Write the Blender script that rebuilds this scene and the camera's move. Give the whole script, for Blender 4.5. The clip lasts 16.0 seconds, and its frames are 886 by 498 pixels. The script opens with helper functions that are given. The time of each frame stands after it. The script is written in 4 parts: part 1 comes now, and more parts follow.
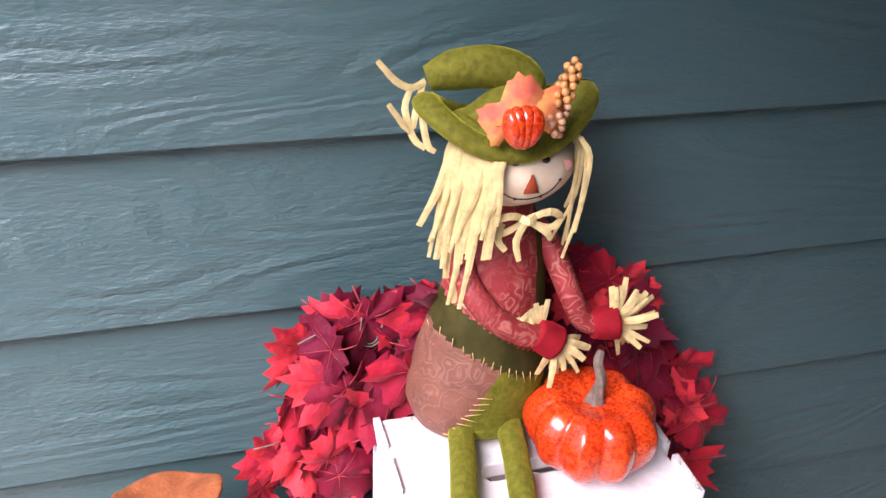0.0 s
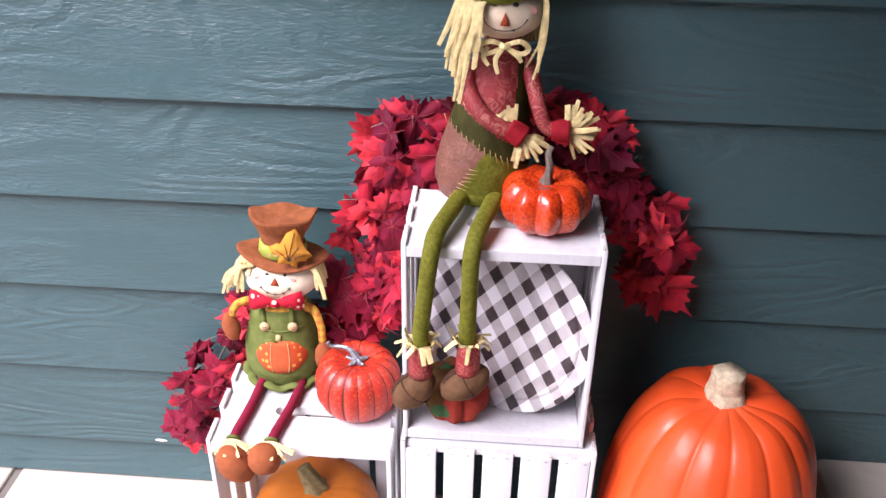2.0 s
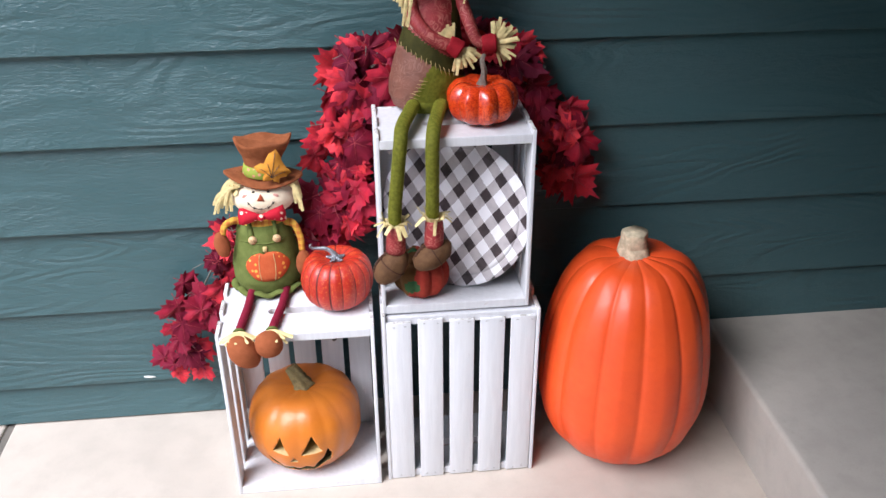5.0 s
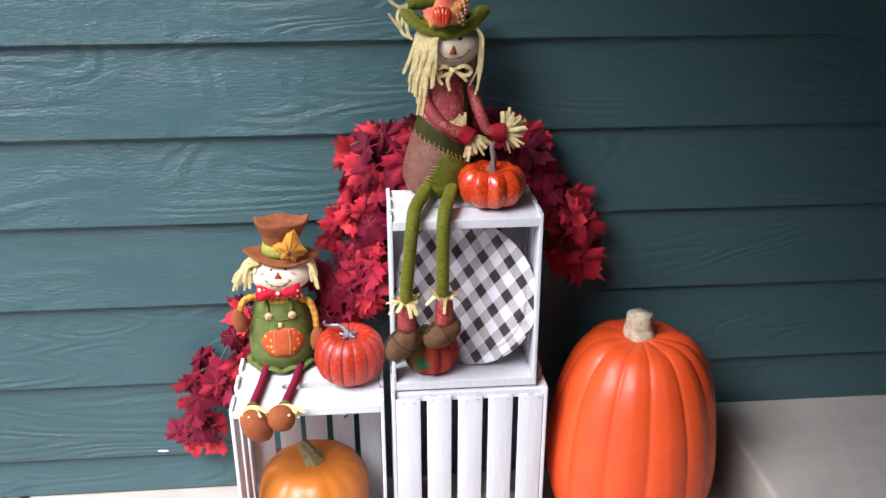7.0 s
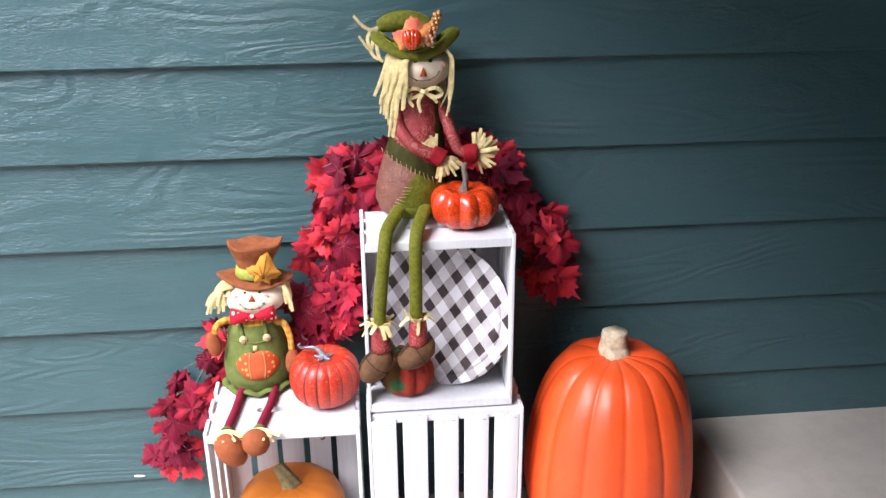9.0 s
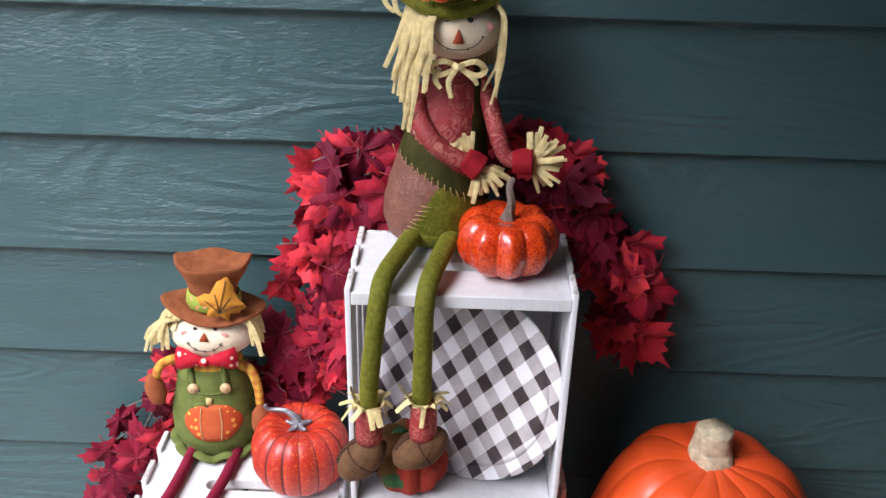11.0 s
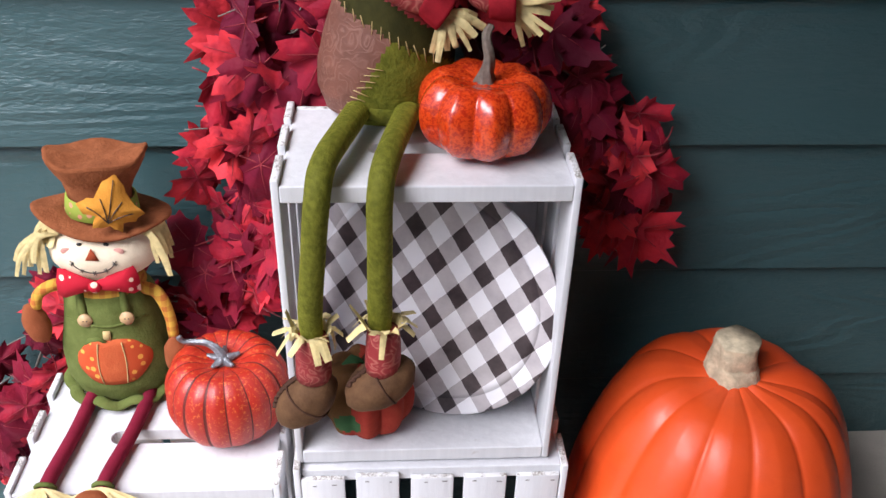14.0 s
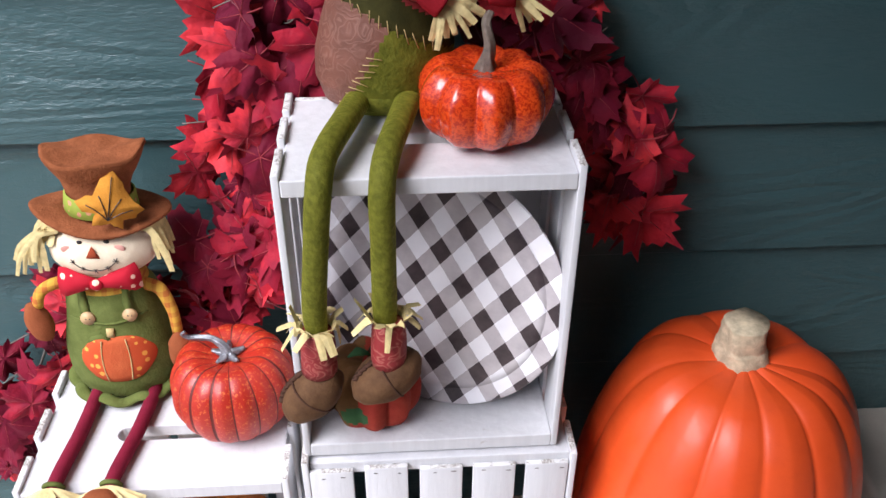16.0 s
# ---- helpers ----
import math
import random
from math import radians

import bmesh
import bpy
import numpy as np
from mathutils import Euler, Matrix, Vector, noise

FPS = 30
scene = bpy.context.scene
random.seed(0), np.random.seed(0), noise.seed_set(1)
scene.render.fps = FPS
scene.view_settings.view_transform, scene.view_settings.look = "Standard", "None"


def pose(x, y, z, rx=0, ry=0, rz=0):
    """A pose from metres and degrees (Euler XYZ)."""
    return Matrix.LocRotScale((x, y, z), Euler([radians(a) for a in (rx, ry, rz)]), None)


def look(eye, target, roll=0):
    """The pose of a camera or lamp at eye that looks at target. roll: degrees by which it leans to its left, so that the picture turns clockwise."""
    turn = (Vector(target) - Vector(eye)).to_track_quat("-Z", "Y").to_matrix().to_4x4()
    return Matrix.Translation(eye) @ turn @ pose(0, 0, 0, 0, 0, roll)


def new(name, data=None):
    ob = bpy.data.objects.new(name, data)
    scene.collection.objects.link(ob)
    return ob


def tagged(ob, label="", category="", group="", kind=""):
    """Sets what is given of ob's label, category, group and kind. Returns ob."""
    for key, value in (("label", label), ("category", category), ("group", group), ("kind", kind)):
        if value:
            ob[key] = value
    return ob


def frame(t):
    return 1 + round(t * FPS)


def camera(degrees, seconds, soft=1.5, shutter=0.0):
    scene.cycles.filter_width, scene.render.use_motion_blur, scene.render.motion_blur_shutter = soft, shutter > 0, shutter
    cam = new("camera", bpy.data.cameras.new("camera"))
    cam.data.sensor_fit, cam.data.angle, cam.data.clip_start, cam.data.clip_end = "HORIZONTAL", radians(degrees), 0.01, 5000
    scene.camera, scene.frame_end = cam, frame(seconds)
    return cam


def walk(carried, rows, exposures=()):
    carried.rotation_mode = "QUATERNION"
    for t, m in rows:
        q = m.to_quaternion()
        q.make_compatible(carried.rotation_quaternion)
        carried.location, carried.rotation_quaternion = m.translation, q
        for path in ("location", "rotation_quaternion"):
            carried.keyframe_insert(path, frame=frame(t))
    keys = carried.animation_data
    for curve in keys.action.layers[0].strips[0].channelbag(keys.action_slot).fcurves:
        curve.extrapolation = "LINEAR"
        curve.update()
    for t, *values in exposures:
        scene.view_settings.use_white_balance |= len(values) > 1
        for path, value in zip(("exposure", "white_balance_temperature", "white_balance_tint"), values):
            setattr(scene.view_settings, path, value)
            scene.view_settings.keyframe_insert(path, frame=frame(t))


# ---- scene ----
cam = camera(53.8, 16.0)
PATH = [
    (0, (-0.3, -0.817, 1.482), (0.207, 0.834, 0.473), 2.8),
    (0.5, (-0.206, -0.906, 1.486), (-0.025, 0.821, 0.494), 1.0),
    (1, (-0.14, -1.08, 1.487), (-0.074, 0.695, 0.566), 1.5),
    (1.5, (-0.088, -1.215, 1.501), (-0.098, 0.539, 0.542), 0.3),
    (2, (-0.014, -1.383, 1.5), (-0.125, 0.32, 0.458), 0.9),
    (2.5, (-0.013, -1.533, 1.498), (-0.109, 0.178, 0.468), 0.6),
    (3, (-0.102, -1.661, 1.482), (-0.041, 0.101, 0.539), -0.1),
    (3.5, (-0.197, -1.732, 1.453), (0.039, -0.004, 0.474), 0.3),
    (3.7, (-0.211, -1.745, 1.445), (0.078, -0.053, 0.418), 0.4),
    (5.8, (-0.165, -1.824, 1.432), (-0.055, -0.046, 0.524), -0.3),
    (6, (-0.166, -1.831, 1.44), (-0.06, -0.044, 0.547), -0.2),
    (6.5, (-0.164, -1.849, 1.45), (-0.051, -0.025, 0.637), -0.3),
    (7, (-0.172, -1.86, 1.448), (-0.022, -0.029, 0.658), -0.1),
    (7.5, (-0.162, -1.867, 1.451), (0.002, -0.026, 0.687), 0.3),
    (8, (-0.154, -1.868, 1.448), (0.03, -0.023, 0.699), 0.1),
    (8.5, (-0.14, -1.868, 1.452), (0.04, -0.021, 0.705), -0.4),
    (9, (-0.141, -1.86, 1.459), (0.037, -0.018, 0.701), -0.5),
    (9.2, (-0.128, -1.853, 1.464), (0.043, -0.01, 0.705), -0.6),
    (11.3, (-0.004, -1.162, 1.372), (-0.037, 0.558, 0.352), 1.6),
    (11.5, (-0.016, -1.116, 1.341), (-0.028, 0.57, 0.265), 1.2),
    (12, (-0.042, -1.075, 1.288), (0.082, 0.616, 0.226), 3.7),
    (12.5, (-0.038, -1.023, 1.255), (0.06, 0.625, 0.126), 2.0),
    (13, (-0.034, -0.99, 1.25), (0.039, 0.649, 0.106), 0.8),
    (13.5, (-0.042, -1.01, 1.23), (0.077, 0.667, 0.148), 2.4),
    (14, (-0.032, -1.02, 1.248), (0.085, 0.639, 0.138), 1.7),
    (14.5, (-0.033, -1.029, 1.235), (0.073, 0.638, 0.135), 1.4),
    (15, (-0.03, -1.007, 1.26), (0.065, 0.637, 0.124), 0.3),
    (15.5, (-0.032, -1.018, 1.24), (0.08, 0.639, 0.126), 0.5),
    (16, (-0.033, -1.004, 1.252), (0.078, 0.629, 0.102), 0.3),
]
EXPOSURES = [
    (0.0, 1.32, 6450, 33), (0.5, 1.54, 6250, 40), (1.0, 1.54, 6200, 39), (1.6, 1.56, 6150, 37), (2.0, 1.06, 6180, 29), (2.5, 0.64, 6020, 20), (3.0, 0.60, 5950, 16),
    (6.0, 0.60, 5880, 15), (9.0, 1.06, 6000, 17), (11.5, 0.54, 6030, 17), (16.0, 0.50, 6030, 17),
]
walk(cam, [(t, look(eye, target, roll)) for t, eye, target, roll in PATH], EXPOSURES)

# ---- world, sun and sky ----
SUN_AZIMUTH, SUN_HEIGHT = 228.0, 50.0   # compass degrees (clockwise from +y), degrees above the horizon
world = bpy.data.worlds.new("overcast_sky")
scene.world = world
world.use_nodes = True
wn = world.node_tree.nodes
sky = wn.new("ShaderNodeTexSky")
sky.sky_type, sky.sun_disc = "NISHITA", False
sky.sun_elevation, sky.sun_rotation = radians(SUN_HEIGHT), radians(SUN_AZIMUTH)
sky.air_density, sky.dust_density, sky.ozone_density = 1.0, 1.0, 1.0
world.node_tree.links.new(sky.outputs[0], wn["Background"].inputs[0])
wn["Background"].inputs[1].default_value = 0.09
sun_data = bpy.data.lights.new("sun", "SUN")
sun_data.energy, sun_data.angle, sun_data.color = 4.8, radians(42), (1.0, 0.97, 0.93)
sun_ob = new("sun", sun_data)
sd = Vector((math.sin(radians(SUN_AZIMUTH)) * math.cos(radians(SUN_HEIGHT)), math.cos(radians(SUN_AZIMUTH)) * math.cos(radians(SUN_HEIGHT)), math.sin(radians(SUN_HEIGHT))))
sun_ob.matrix_world = look(sd * 10, (0, 0, 0))


# ---- materials ----
class Nodes:
    """A small helper round one node material."""

    def __init__(self, name, rough=0.6, metal=0.0, spec=0.5):
        self.m = bpy.data.materials.new(name)
        self.m.use_nodes = True
        self.t = self.m.node_tree
        self.b = self.t.nodes["Principled BSDF"]
        self.b.inputs["Roughness"].default_value = rough
        self.b.inputs["Metallic"].default_value = metal
        self.b.inputs["Specular IOR Level"].default_value = spec
        self.coord = self.t.nodes.new("ShaderNodeTexCoord").outputs["Object"]

    def link(self, a, b):
        self.t.links.new(a, b)

    def scaled(self, scale, source=None, turn=(0, 0, 0)):
        n = self.t.nodes.new("ShaderNodeMapping")
        n.inputs["Scale"].default_value = scale
        n.inputs["Rotation"].default_value = [radians(a) for a in turn]
        self.link(source or self.coord, n.inputs["Vector"])
        return n.outputs[0]

    def noise(self, scale, detail=4, rough=0.55, vec=None, distort=0.0):
        n = self.t.nodes.new("ShaderNodeTexNoise")
        n.inputs["Scale"].default_value, n.inputs["Detail"].default_value = scale, detail
        n.inputs["Roughness"].default_value, n.inputs["Distortion"].default_value = rough, distort
        self.link(vec or self.coord, n.inputs["Vector"])
        return n.outputs["Fac"]

    def ramp(self, fac, stops):
        n = self.t.nodes.new("ShaderNodeValToRGB")
        e = n.color_ramp.elements
        while len(e) < len(stops):
            e.new(0.5)
        for el, (p, c) in zip(e, stops):
            el.position, el.color = p, (*c, 1) if len(c) == 3 else c
        self.link(fac, n.inputs[0])
        return n.outputs[0]

    def math(self, op, a, b=0.0):
        n = self.t.nodes.new("ShaderNodeMath")
        n.operation = op
        for i, v in enumerate((a, b)):
            if isinstance(v, (int, float)):
                n.inputs[i].default_value = v
            else:
                self.link(v, n.inputs[i])
        return n.outputs[0]

    def mix(self, fac, a, b, blend="MIX"):
        n = self.t.nodes.new("ShaderNodeMix")
        n.data_type, n.blend_type = "RGBA", blend
        for i, v in ((0, fac), (6, a), (7, b)):
            if isinstance(v, (int, float)):
                n.inputs[i].default_value = v
            elif isinstance(v, tuple):
                n.inputs[i].default_value = (*v, 1)
            else:
                self.link(v, n.inputs[i])
        return n.outputs[2]

    def random(self):
        return self.t.nodes.new("ShaderNodeObjectInfo").outputs["Random"]

    def colour(self, c):
        if isinstance(c, tuple):
            self.b.inputs["Base Color"].default_value = (*c, 1)
        else:
            self.link(c, self.b.inputs["Base Color"])

    def rough(self, r):
        self.link(r, self.b.inputs["Roughness"])

    def bump(self, height, strength=0.5, distance=0.002):
        n = self.t.nodes.new("ShaderNodeBump")
        n.inputs["Strength"].default_value, n.inputs["Distance"].default_value = strength, distance
        self.link(height, n.inputs["Height"])
        old = self.b.inputs["Normal"].links
        if old:
            self.link(old[0].from_socket, n.inputs["Normal"])
        self.link(n.outputs[0], self.b.inputs["Normal"])

    def sheen(self, amount, tint):
        self.b.inputs["Sheen Weight"].default_value = amount
        self.b.inputs["Sheen Roughness"].default_value = 0.35
        self.b.inputs["Sheen Tint"].default_value = (*tint, 1)


def shade(c, k):
    return tuple(min(1.0, v * k) for v in c)


def siding_paint():
    n = Nodes("teal_siding_paint", 0.42, spec=0.65)
    rnd = n.random()
    comb = n.t.nodes.new("ShaderNodeCombineXYZ")
    n.link(n.math("MULTIPLY", rnd, 37.0), comb.inputs[0])
    n.link(n.math("MULTIPLY", rnd, 11.0), comb.inputs[2])
    add = n.t.nodes.new("ShaderNodeVectorMath")
    add.operation = "ADD"
    n.link(n.coord, add.inputs[0])
    n.link(comb.outputs[0], add.inputs[1])
    pos = add.outputs[0]
    # embossed cedar grain: contour steps of a stretched field, fine broken streaks, cross saw marks in places
    field = n.noise(1.0, 1.0, 0.45, n.scaled((1.7, 1, 6.5), pos), 0.45)
    jit = n.noise(1.0, 3, 0.6, n.scaled((55, 1, 130), pos))
    steps = n.math("FRACT", n.math("ADD", n.math("MULTIPLY", field, 14.0), n.math("MULTIPLY", jit, 0.75)))
    ridge = n.ramp(steps, [(0.0, (0, 0, 0)), (0.55, (1, 1, 1)), (1.0, (0, 0, 0))])
    where = n.ramp(n.noise(1.0, 2, 0.5, n.scaled((2.0, 1, 9), pos), 0.4), [(0.38, (0.15, 0.15, 0.15)), (0.56, (1, 1, 1))])
    fine = n.noise(1.0, 5, 0.65, n.scaled((34, 5, 210), pos), 0.5)
    streak = n.ramp(fine, [(0.42, (0, 0, 0)), (0.60, (1, 1, 1))])
    rough_patch = n.ramp(n.noise(1.0, 3, 0.6, n.scaled((2.5, 1, 11), pos)), [(0.40, (0.20, 0.20, 0.20)), (0.60, (1, 1, 1))])
    saw = n.noise(1.0, 3, 0.55, n.scaled((75, 5, 24), pos), 0.6)
    saw_patch = n.ramp(n.noise(1.0, 2, 0.5, n.scaled((1.3, 1, 5), pos)), [(0.48, (0.1, 0.1, 0.1)), (0.58, (1, 1, 1))])
    n.bump(n.math("MULTIPLY", streak, rough_patch), 0.27, 0.0026)
    n.bump(n.math("MULTIPLY", ridge, where), 0.55, 0.0036)
    n.bump(n.math("MULTIPLY", saw, saw_patch), 0.32, 0.0030)
    tone = n.noise(1.0, 3, 0.5, n.scaled((1.2, 1, 3.5), pos))
    base = n.ramp(tone, [(0.3, (0.038, 0.089, 0.095)), (0.7, (0.048, 0.106, 0.112))])
    # raised streaks mixed slightly paler than the base
    streaked = n.mix(n.math("MULTIPLY", n.math("MULTIPLY", streak, rough_patch), 0.10), base, (0.11, 0.16, 0.17))
    n.colour(streaked)
    n.rough(n.ramp(n.noise(14, 3), [(0.3, (0.36,) * 3), (0.7, (0.48,) * 3)]))
    return n.m


def concrete(name, tint):
    n = Nodes(name, 0.85, spec=0.25)
    big, mid, fine = n.noise(2.2, 4, 0.6), n.noise(16, 5, 0.6), n.noise(260, 3, 0.7)
    c = n.ramp(big, [(0.3, shade(tint, 0.82)), (0.7, shade(tint, 1.08))])
    c = n.mix(n.math("MULTIPLY", n.ramp(mid, [(0.45, (0, 0, 0)), (0.75, (1, 1, 1))]), 0.35), c, shade(tint, 0.70))
    c = n.mix(n.math("MULTIPLY", n.ramp(fine, [(0.55, (0, 0, 0)), (0.8, (1, 1, 1))]), 0.35), c, shade(tint, 0.6))
    n.colour(c)
    n.bump(fine, 0.35, 0.0012)
    n.bump(mid, 0.2, 0.003)
    return n.m


def crate_paint():
    n = Nodes("white_crate_paint", 0.55, spec=0.35)
    grain = n.noise(1.0, 4, 0.6, n.scaled((90, 90, 7)), 0.3)
    wear = n.ramp(n.noise(26, 6, 0.72), [(0.66, (0, 0, 0)), (0.71, (1, 1, 1))])
    base = n.ramp(grain, [(0.3, (0.60, 0.605, 0.625)), (0.65, (0.67, 0.675, 0.695))])
    base = n.mix(n.math("MULTIPLY", n.ramp(n.noise(9, 3), [(0.45, (0, 0, 0)), (0.7, (1, 1, 1))]), 0.10), base, (0.64, 0.62, 0.59))
    chip = n.math("MULTIPLY", wear, 0.35)
    n.colour(n.mix(chip, base, (0.30, 0.24, 0.18)))
    n.bump(grain, 0.45, 0.0016)
    n.bump(n.noise(55, 4, 0.6), 0.3, 0.002)
    return n.m


def crate_end_grain():
    n = Nodes("rough_slat_end", 0.8, spec=0.2)
    speck = n.ramp(n.noise(420, 4, 0.7), [(0.42, (0.24, 0.21, 0.18)), (0.58, (0.70, 0.69, 0.67))])
    n.colour(n.mix(n.ramp(n.noise(60, 3), [(0.45, (0, 0, 0)), (0.6, (1, 1, 1))]), speck, (0.74, 0.74, 0.74)))
    n.bump(n.noise(500, 3), 0.6, 0.0015)
    return n.m


def cloth(name, a, b, scale=700, rough=0.9, sheen=0.0, weave=0.4, blotch=40):
    n = Nodes(name, rough, spec=0.15)
    c = n.ramp(n.noise(blotch, 4, 0.6), [(0.35, a), (0.68, b)])
    c = n.mix(n.math("MULTIPLY", n.noise(scale, 2), 0.35), c, shade(a, 0.55))
    n.colour(c)
    if sheen:
        n.sheen(sheen, shade(b, 2.2))
    n.bump(n.noise(scale, 2), weave, 0.0012)
    n.bump(n.noise(60, 3), 0.3, 0.004)
    return n.m


def brocade(name, ground, figure, scale=55):
    n = Nodes(name, 0.62, spec=0.4)
    v = n.noise(scale, 0.8, 0.3, None, 0.7)
    curl = n.math("POWER", n.math("ABSOLUTE", n.math("SINE", n.math("MULTIPLY", v, 17.0))), 6.0)
    n.colour(n.mix(n.math("MULTIPLY", n.math("MULTIPLY", curl, n.ramp(n.noise(34, 2), [(0.36, (0.2, 0.2, 0.2)), (0.55, (1, 1, 1))])), 0.42), n.ramp(n.noise(30, 3), [(0.35, shade(ground, 0.8)), (0.7, shade(ground, 1.15))]), figure))
    n.bump(curl, 0.3, 0.001)
    n.bump(n.noise(800, 2), 0.3, 0.0008)
    return n.m


def gourd(name, a, b, groove, rough, speck=None, coat=0.0, speck_scale=160, cover=0.5):
    """Skin of a pumpkin, coloured and speckled."""
    n = Nodes(name, rough, spec=0.5)
    c = n.ramp(n.noise(9, 4, 0.55), [(0.32, a), (0.68, b)])
    if speck:
        spots = n.ramp(n.noise(speck_scale, 4, 0.65, None, 0.6), [(cover, (0, 0, 0)), (cover + 0.1, (1, 1, 1))])
        c = n.mix(n.math("MULTIPLY", spots, 0.85), c, speck)
    c = n.mix(n.math("MULTIPLY", n.ramp(n.noise(55, 4), [(0.5, (0, 0, 0)), (0.75, (1, 1, 1))]), 0.2), c, groove)
    n.colour(c)
    n.b.inputs["Coat Weight"].default_value = coat
    n.b.inputs["Coat Roughness"].default_value = 0.14
    n.rough(n.ramp(n.noise(30, 3), [(0.3, (rough * 0.8,) * 3), (0.7, (rough * 1.2,) * 3)]))
    n.bump(n.noise(90, 3), 0.18, 0.002)
    n.bump(n.noise(14, 2), 0.25, 0.008)
    return n.m


def leaf_silk():
    n = Nodes("red_silk_leaf", 0.65, spec=0.15)
    tone = n.ramp(n.random(), [(0.0, (0.09, 0.004, 0.016)), (0.34, (0.21, 0.008, 0.024)), (0.60, (0.42, 0.014, 0.030)), (1.0, (0.72, 0.045, 0.055))])
    comb = n.t.nodes.new("ShaderNodeVectorMath")
    comb.operation = "ADD"
    n.link(n.coord, comb.inputs[0])
    n.link(n.math("MULTIPLY", n.random(), 9.0), comb.inputs[1])
    blot = n.noise(26, 4, 0.6, comb.outputs[0])
    c = n.mix(n.math("MULTIPLY", n.ramp(blot, [(0.42, (0, 0, 0)), (0.62, (1, 1, 1))]), 0.55), tone, (0.12, 0.006, 0.026))
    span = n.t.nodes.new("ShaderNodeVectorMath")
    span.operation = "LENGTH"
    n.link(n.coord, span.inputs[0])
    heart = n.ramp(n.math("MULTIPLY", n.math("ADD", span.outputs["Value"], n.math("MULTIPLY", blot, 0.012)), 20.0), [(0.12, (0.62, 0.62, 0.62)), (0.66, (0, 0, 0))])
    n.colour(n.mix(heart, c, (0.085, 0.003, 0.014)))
    n.sheen(0.25, (1.0, 0.55, 0.58))
    n.bump(n.noise(600, 2), 0.25, 0.0006)
    n.bump(n.noise(70, 2), 0.6, 0.004)
    return n.m


def gingham():
    """Black and white check, painted in watercolour on a disc in its own xy plane."""
    n = Nodes("black_white_check", 0.38, spec=0.4)
    def bands(direction, phase):
        dot = n.t.nodes.new("ShaderNodeVectorMath")
        dot.operation = "DOT_PRODUCT"
        n.link(n.coord, dot.inputs[0])
        dot.inputs[1].default_value = (*direction, 0)
        edge = n.math("MULTIPLY", n.noise(120, 2), 0.05)
        w = n.math("FRACT", n.math("ADD", n.math("ADD", dot.outputs["Value"], edge), phase + 8.235))
        return n.math("LESS_THAN", w, 0.47)

    a, b = bands((16.48, -13.32), 0.515), bands((-17.69, -13.27), 0.773)
    wash = n.noise(26, 4, 0.6)
    grey = n.ramp(wash, [(0.3, (0.42, 0.385, 0.405)), (0.7, (0.60, 0.56, 0.57))])
    dark = n.ramp(wash, [(0.3, (0.020, 0.014, 0.017)), (0.72, (0.085, 0.062, 0.066))])
    white = n.ramp(n.noise(40, 3), [(0.3, (0.86, 0.85, 0.89)), (0.7, (0.92, 0.91, 0.94))])
    one = n.math("MAXIMUM", a, b)
    both = n.math("MULTIPLY", a, b)
    n.colour(n.mix(both, n.mix(one, white, grey), dark))
    return n.m


def plain(name, c, rough=0.7, metal=0.0, vary=0.18, scale=60, bump=0.2):
    n = Nodes(name, rough, metal)
    n.colour(n.ramp(n.noise(scale, 4), [(0.3, shade(c, 1 - vary)), (0.7, shade(c, 1 + vary))]))
    n.bump(n.noise(scale * 4, 3), bump, 0.0015)
    return n.m


def dotted(name, ground, dot, scale, size):
    n = Nodes(name, 0.8, spec=0.2)
    v = n.t.nodes.new("ShaderNodeTexVoronoi")
    v.inputs["Scale"].default_value, v.inputs["Randomness"].default_value = scale, 0.45
    n.link(n.coord, v.inputs["Vector"])
    spot = n.math("LESS_THAN", v.outputs["Distance"], size)
    n.colour(n.mix(spot, ground, dot))
    n.bump(n.noise(600, 2), 0.3, 0.001)
    return n.m


def plaid(name, a, b, scale):
    n = Nodes(name, 0.85, spec=0.2)
    sep = n.t.nodes.new("ShaderNodeSeparateXYZ")
    n.link(n.coord, sep.inputs[0])
    u = n.math("GREATER_THAN", n.math("FRACT", n.math("MULTIPLY", sep.outputs[0], scale)), 0.55)
    w = n.math("GREATER_THAN", n.math("FRACT", n.math("MULTIPLY", sep.outputs[2], scale)), 0.55)
    n.colour(n.mix(n.math("MULTIPLY", n.math("ADD", u, w), 0.5), a, b))
    n.bump(n.noise(700, 2), 0.3, 0.001)
    return n.m


SIDING = siding_paint()
SLAB = concrete("porch_concrete", (0.53, 0.470, 0.40))
STEP = concrete("step_concrete", (0.42, 0.385, 0.335))
JOINT = concrete("joint_dirt", (0.16, 0.145, 0.125))
CRATE = crate_paint()
SLAT_END = crate_end_grain()
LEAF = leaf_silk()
VEIN = plain("red_vein", (0.26, 0.020, 0.028), 0.6)
CHECK = gingham()
WIRE = plain("grey_wire", (0.15, 0.135, 0.115), 0.5)
CAULK = plain("white_caulk", (0.75, 0.74, 0.70), 0.6)
OVERHEAD_BLOCKER = plain("brown_overhead_blocker", (0.16, 0.11, 0.07), 0.8, scale=4)
LAWN = plain("lawn", (0.07, 0.10, 0.035), 0.95, scale=3)
STEEL = plain("staple_steel", (0.25, 0.24, 0.23), 0.45, 0.8)

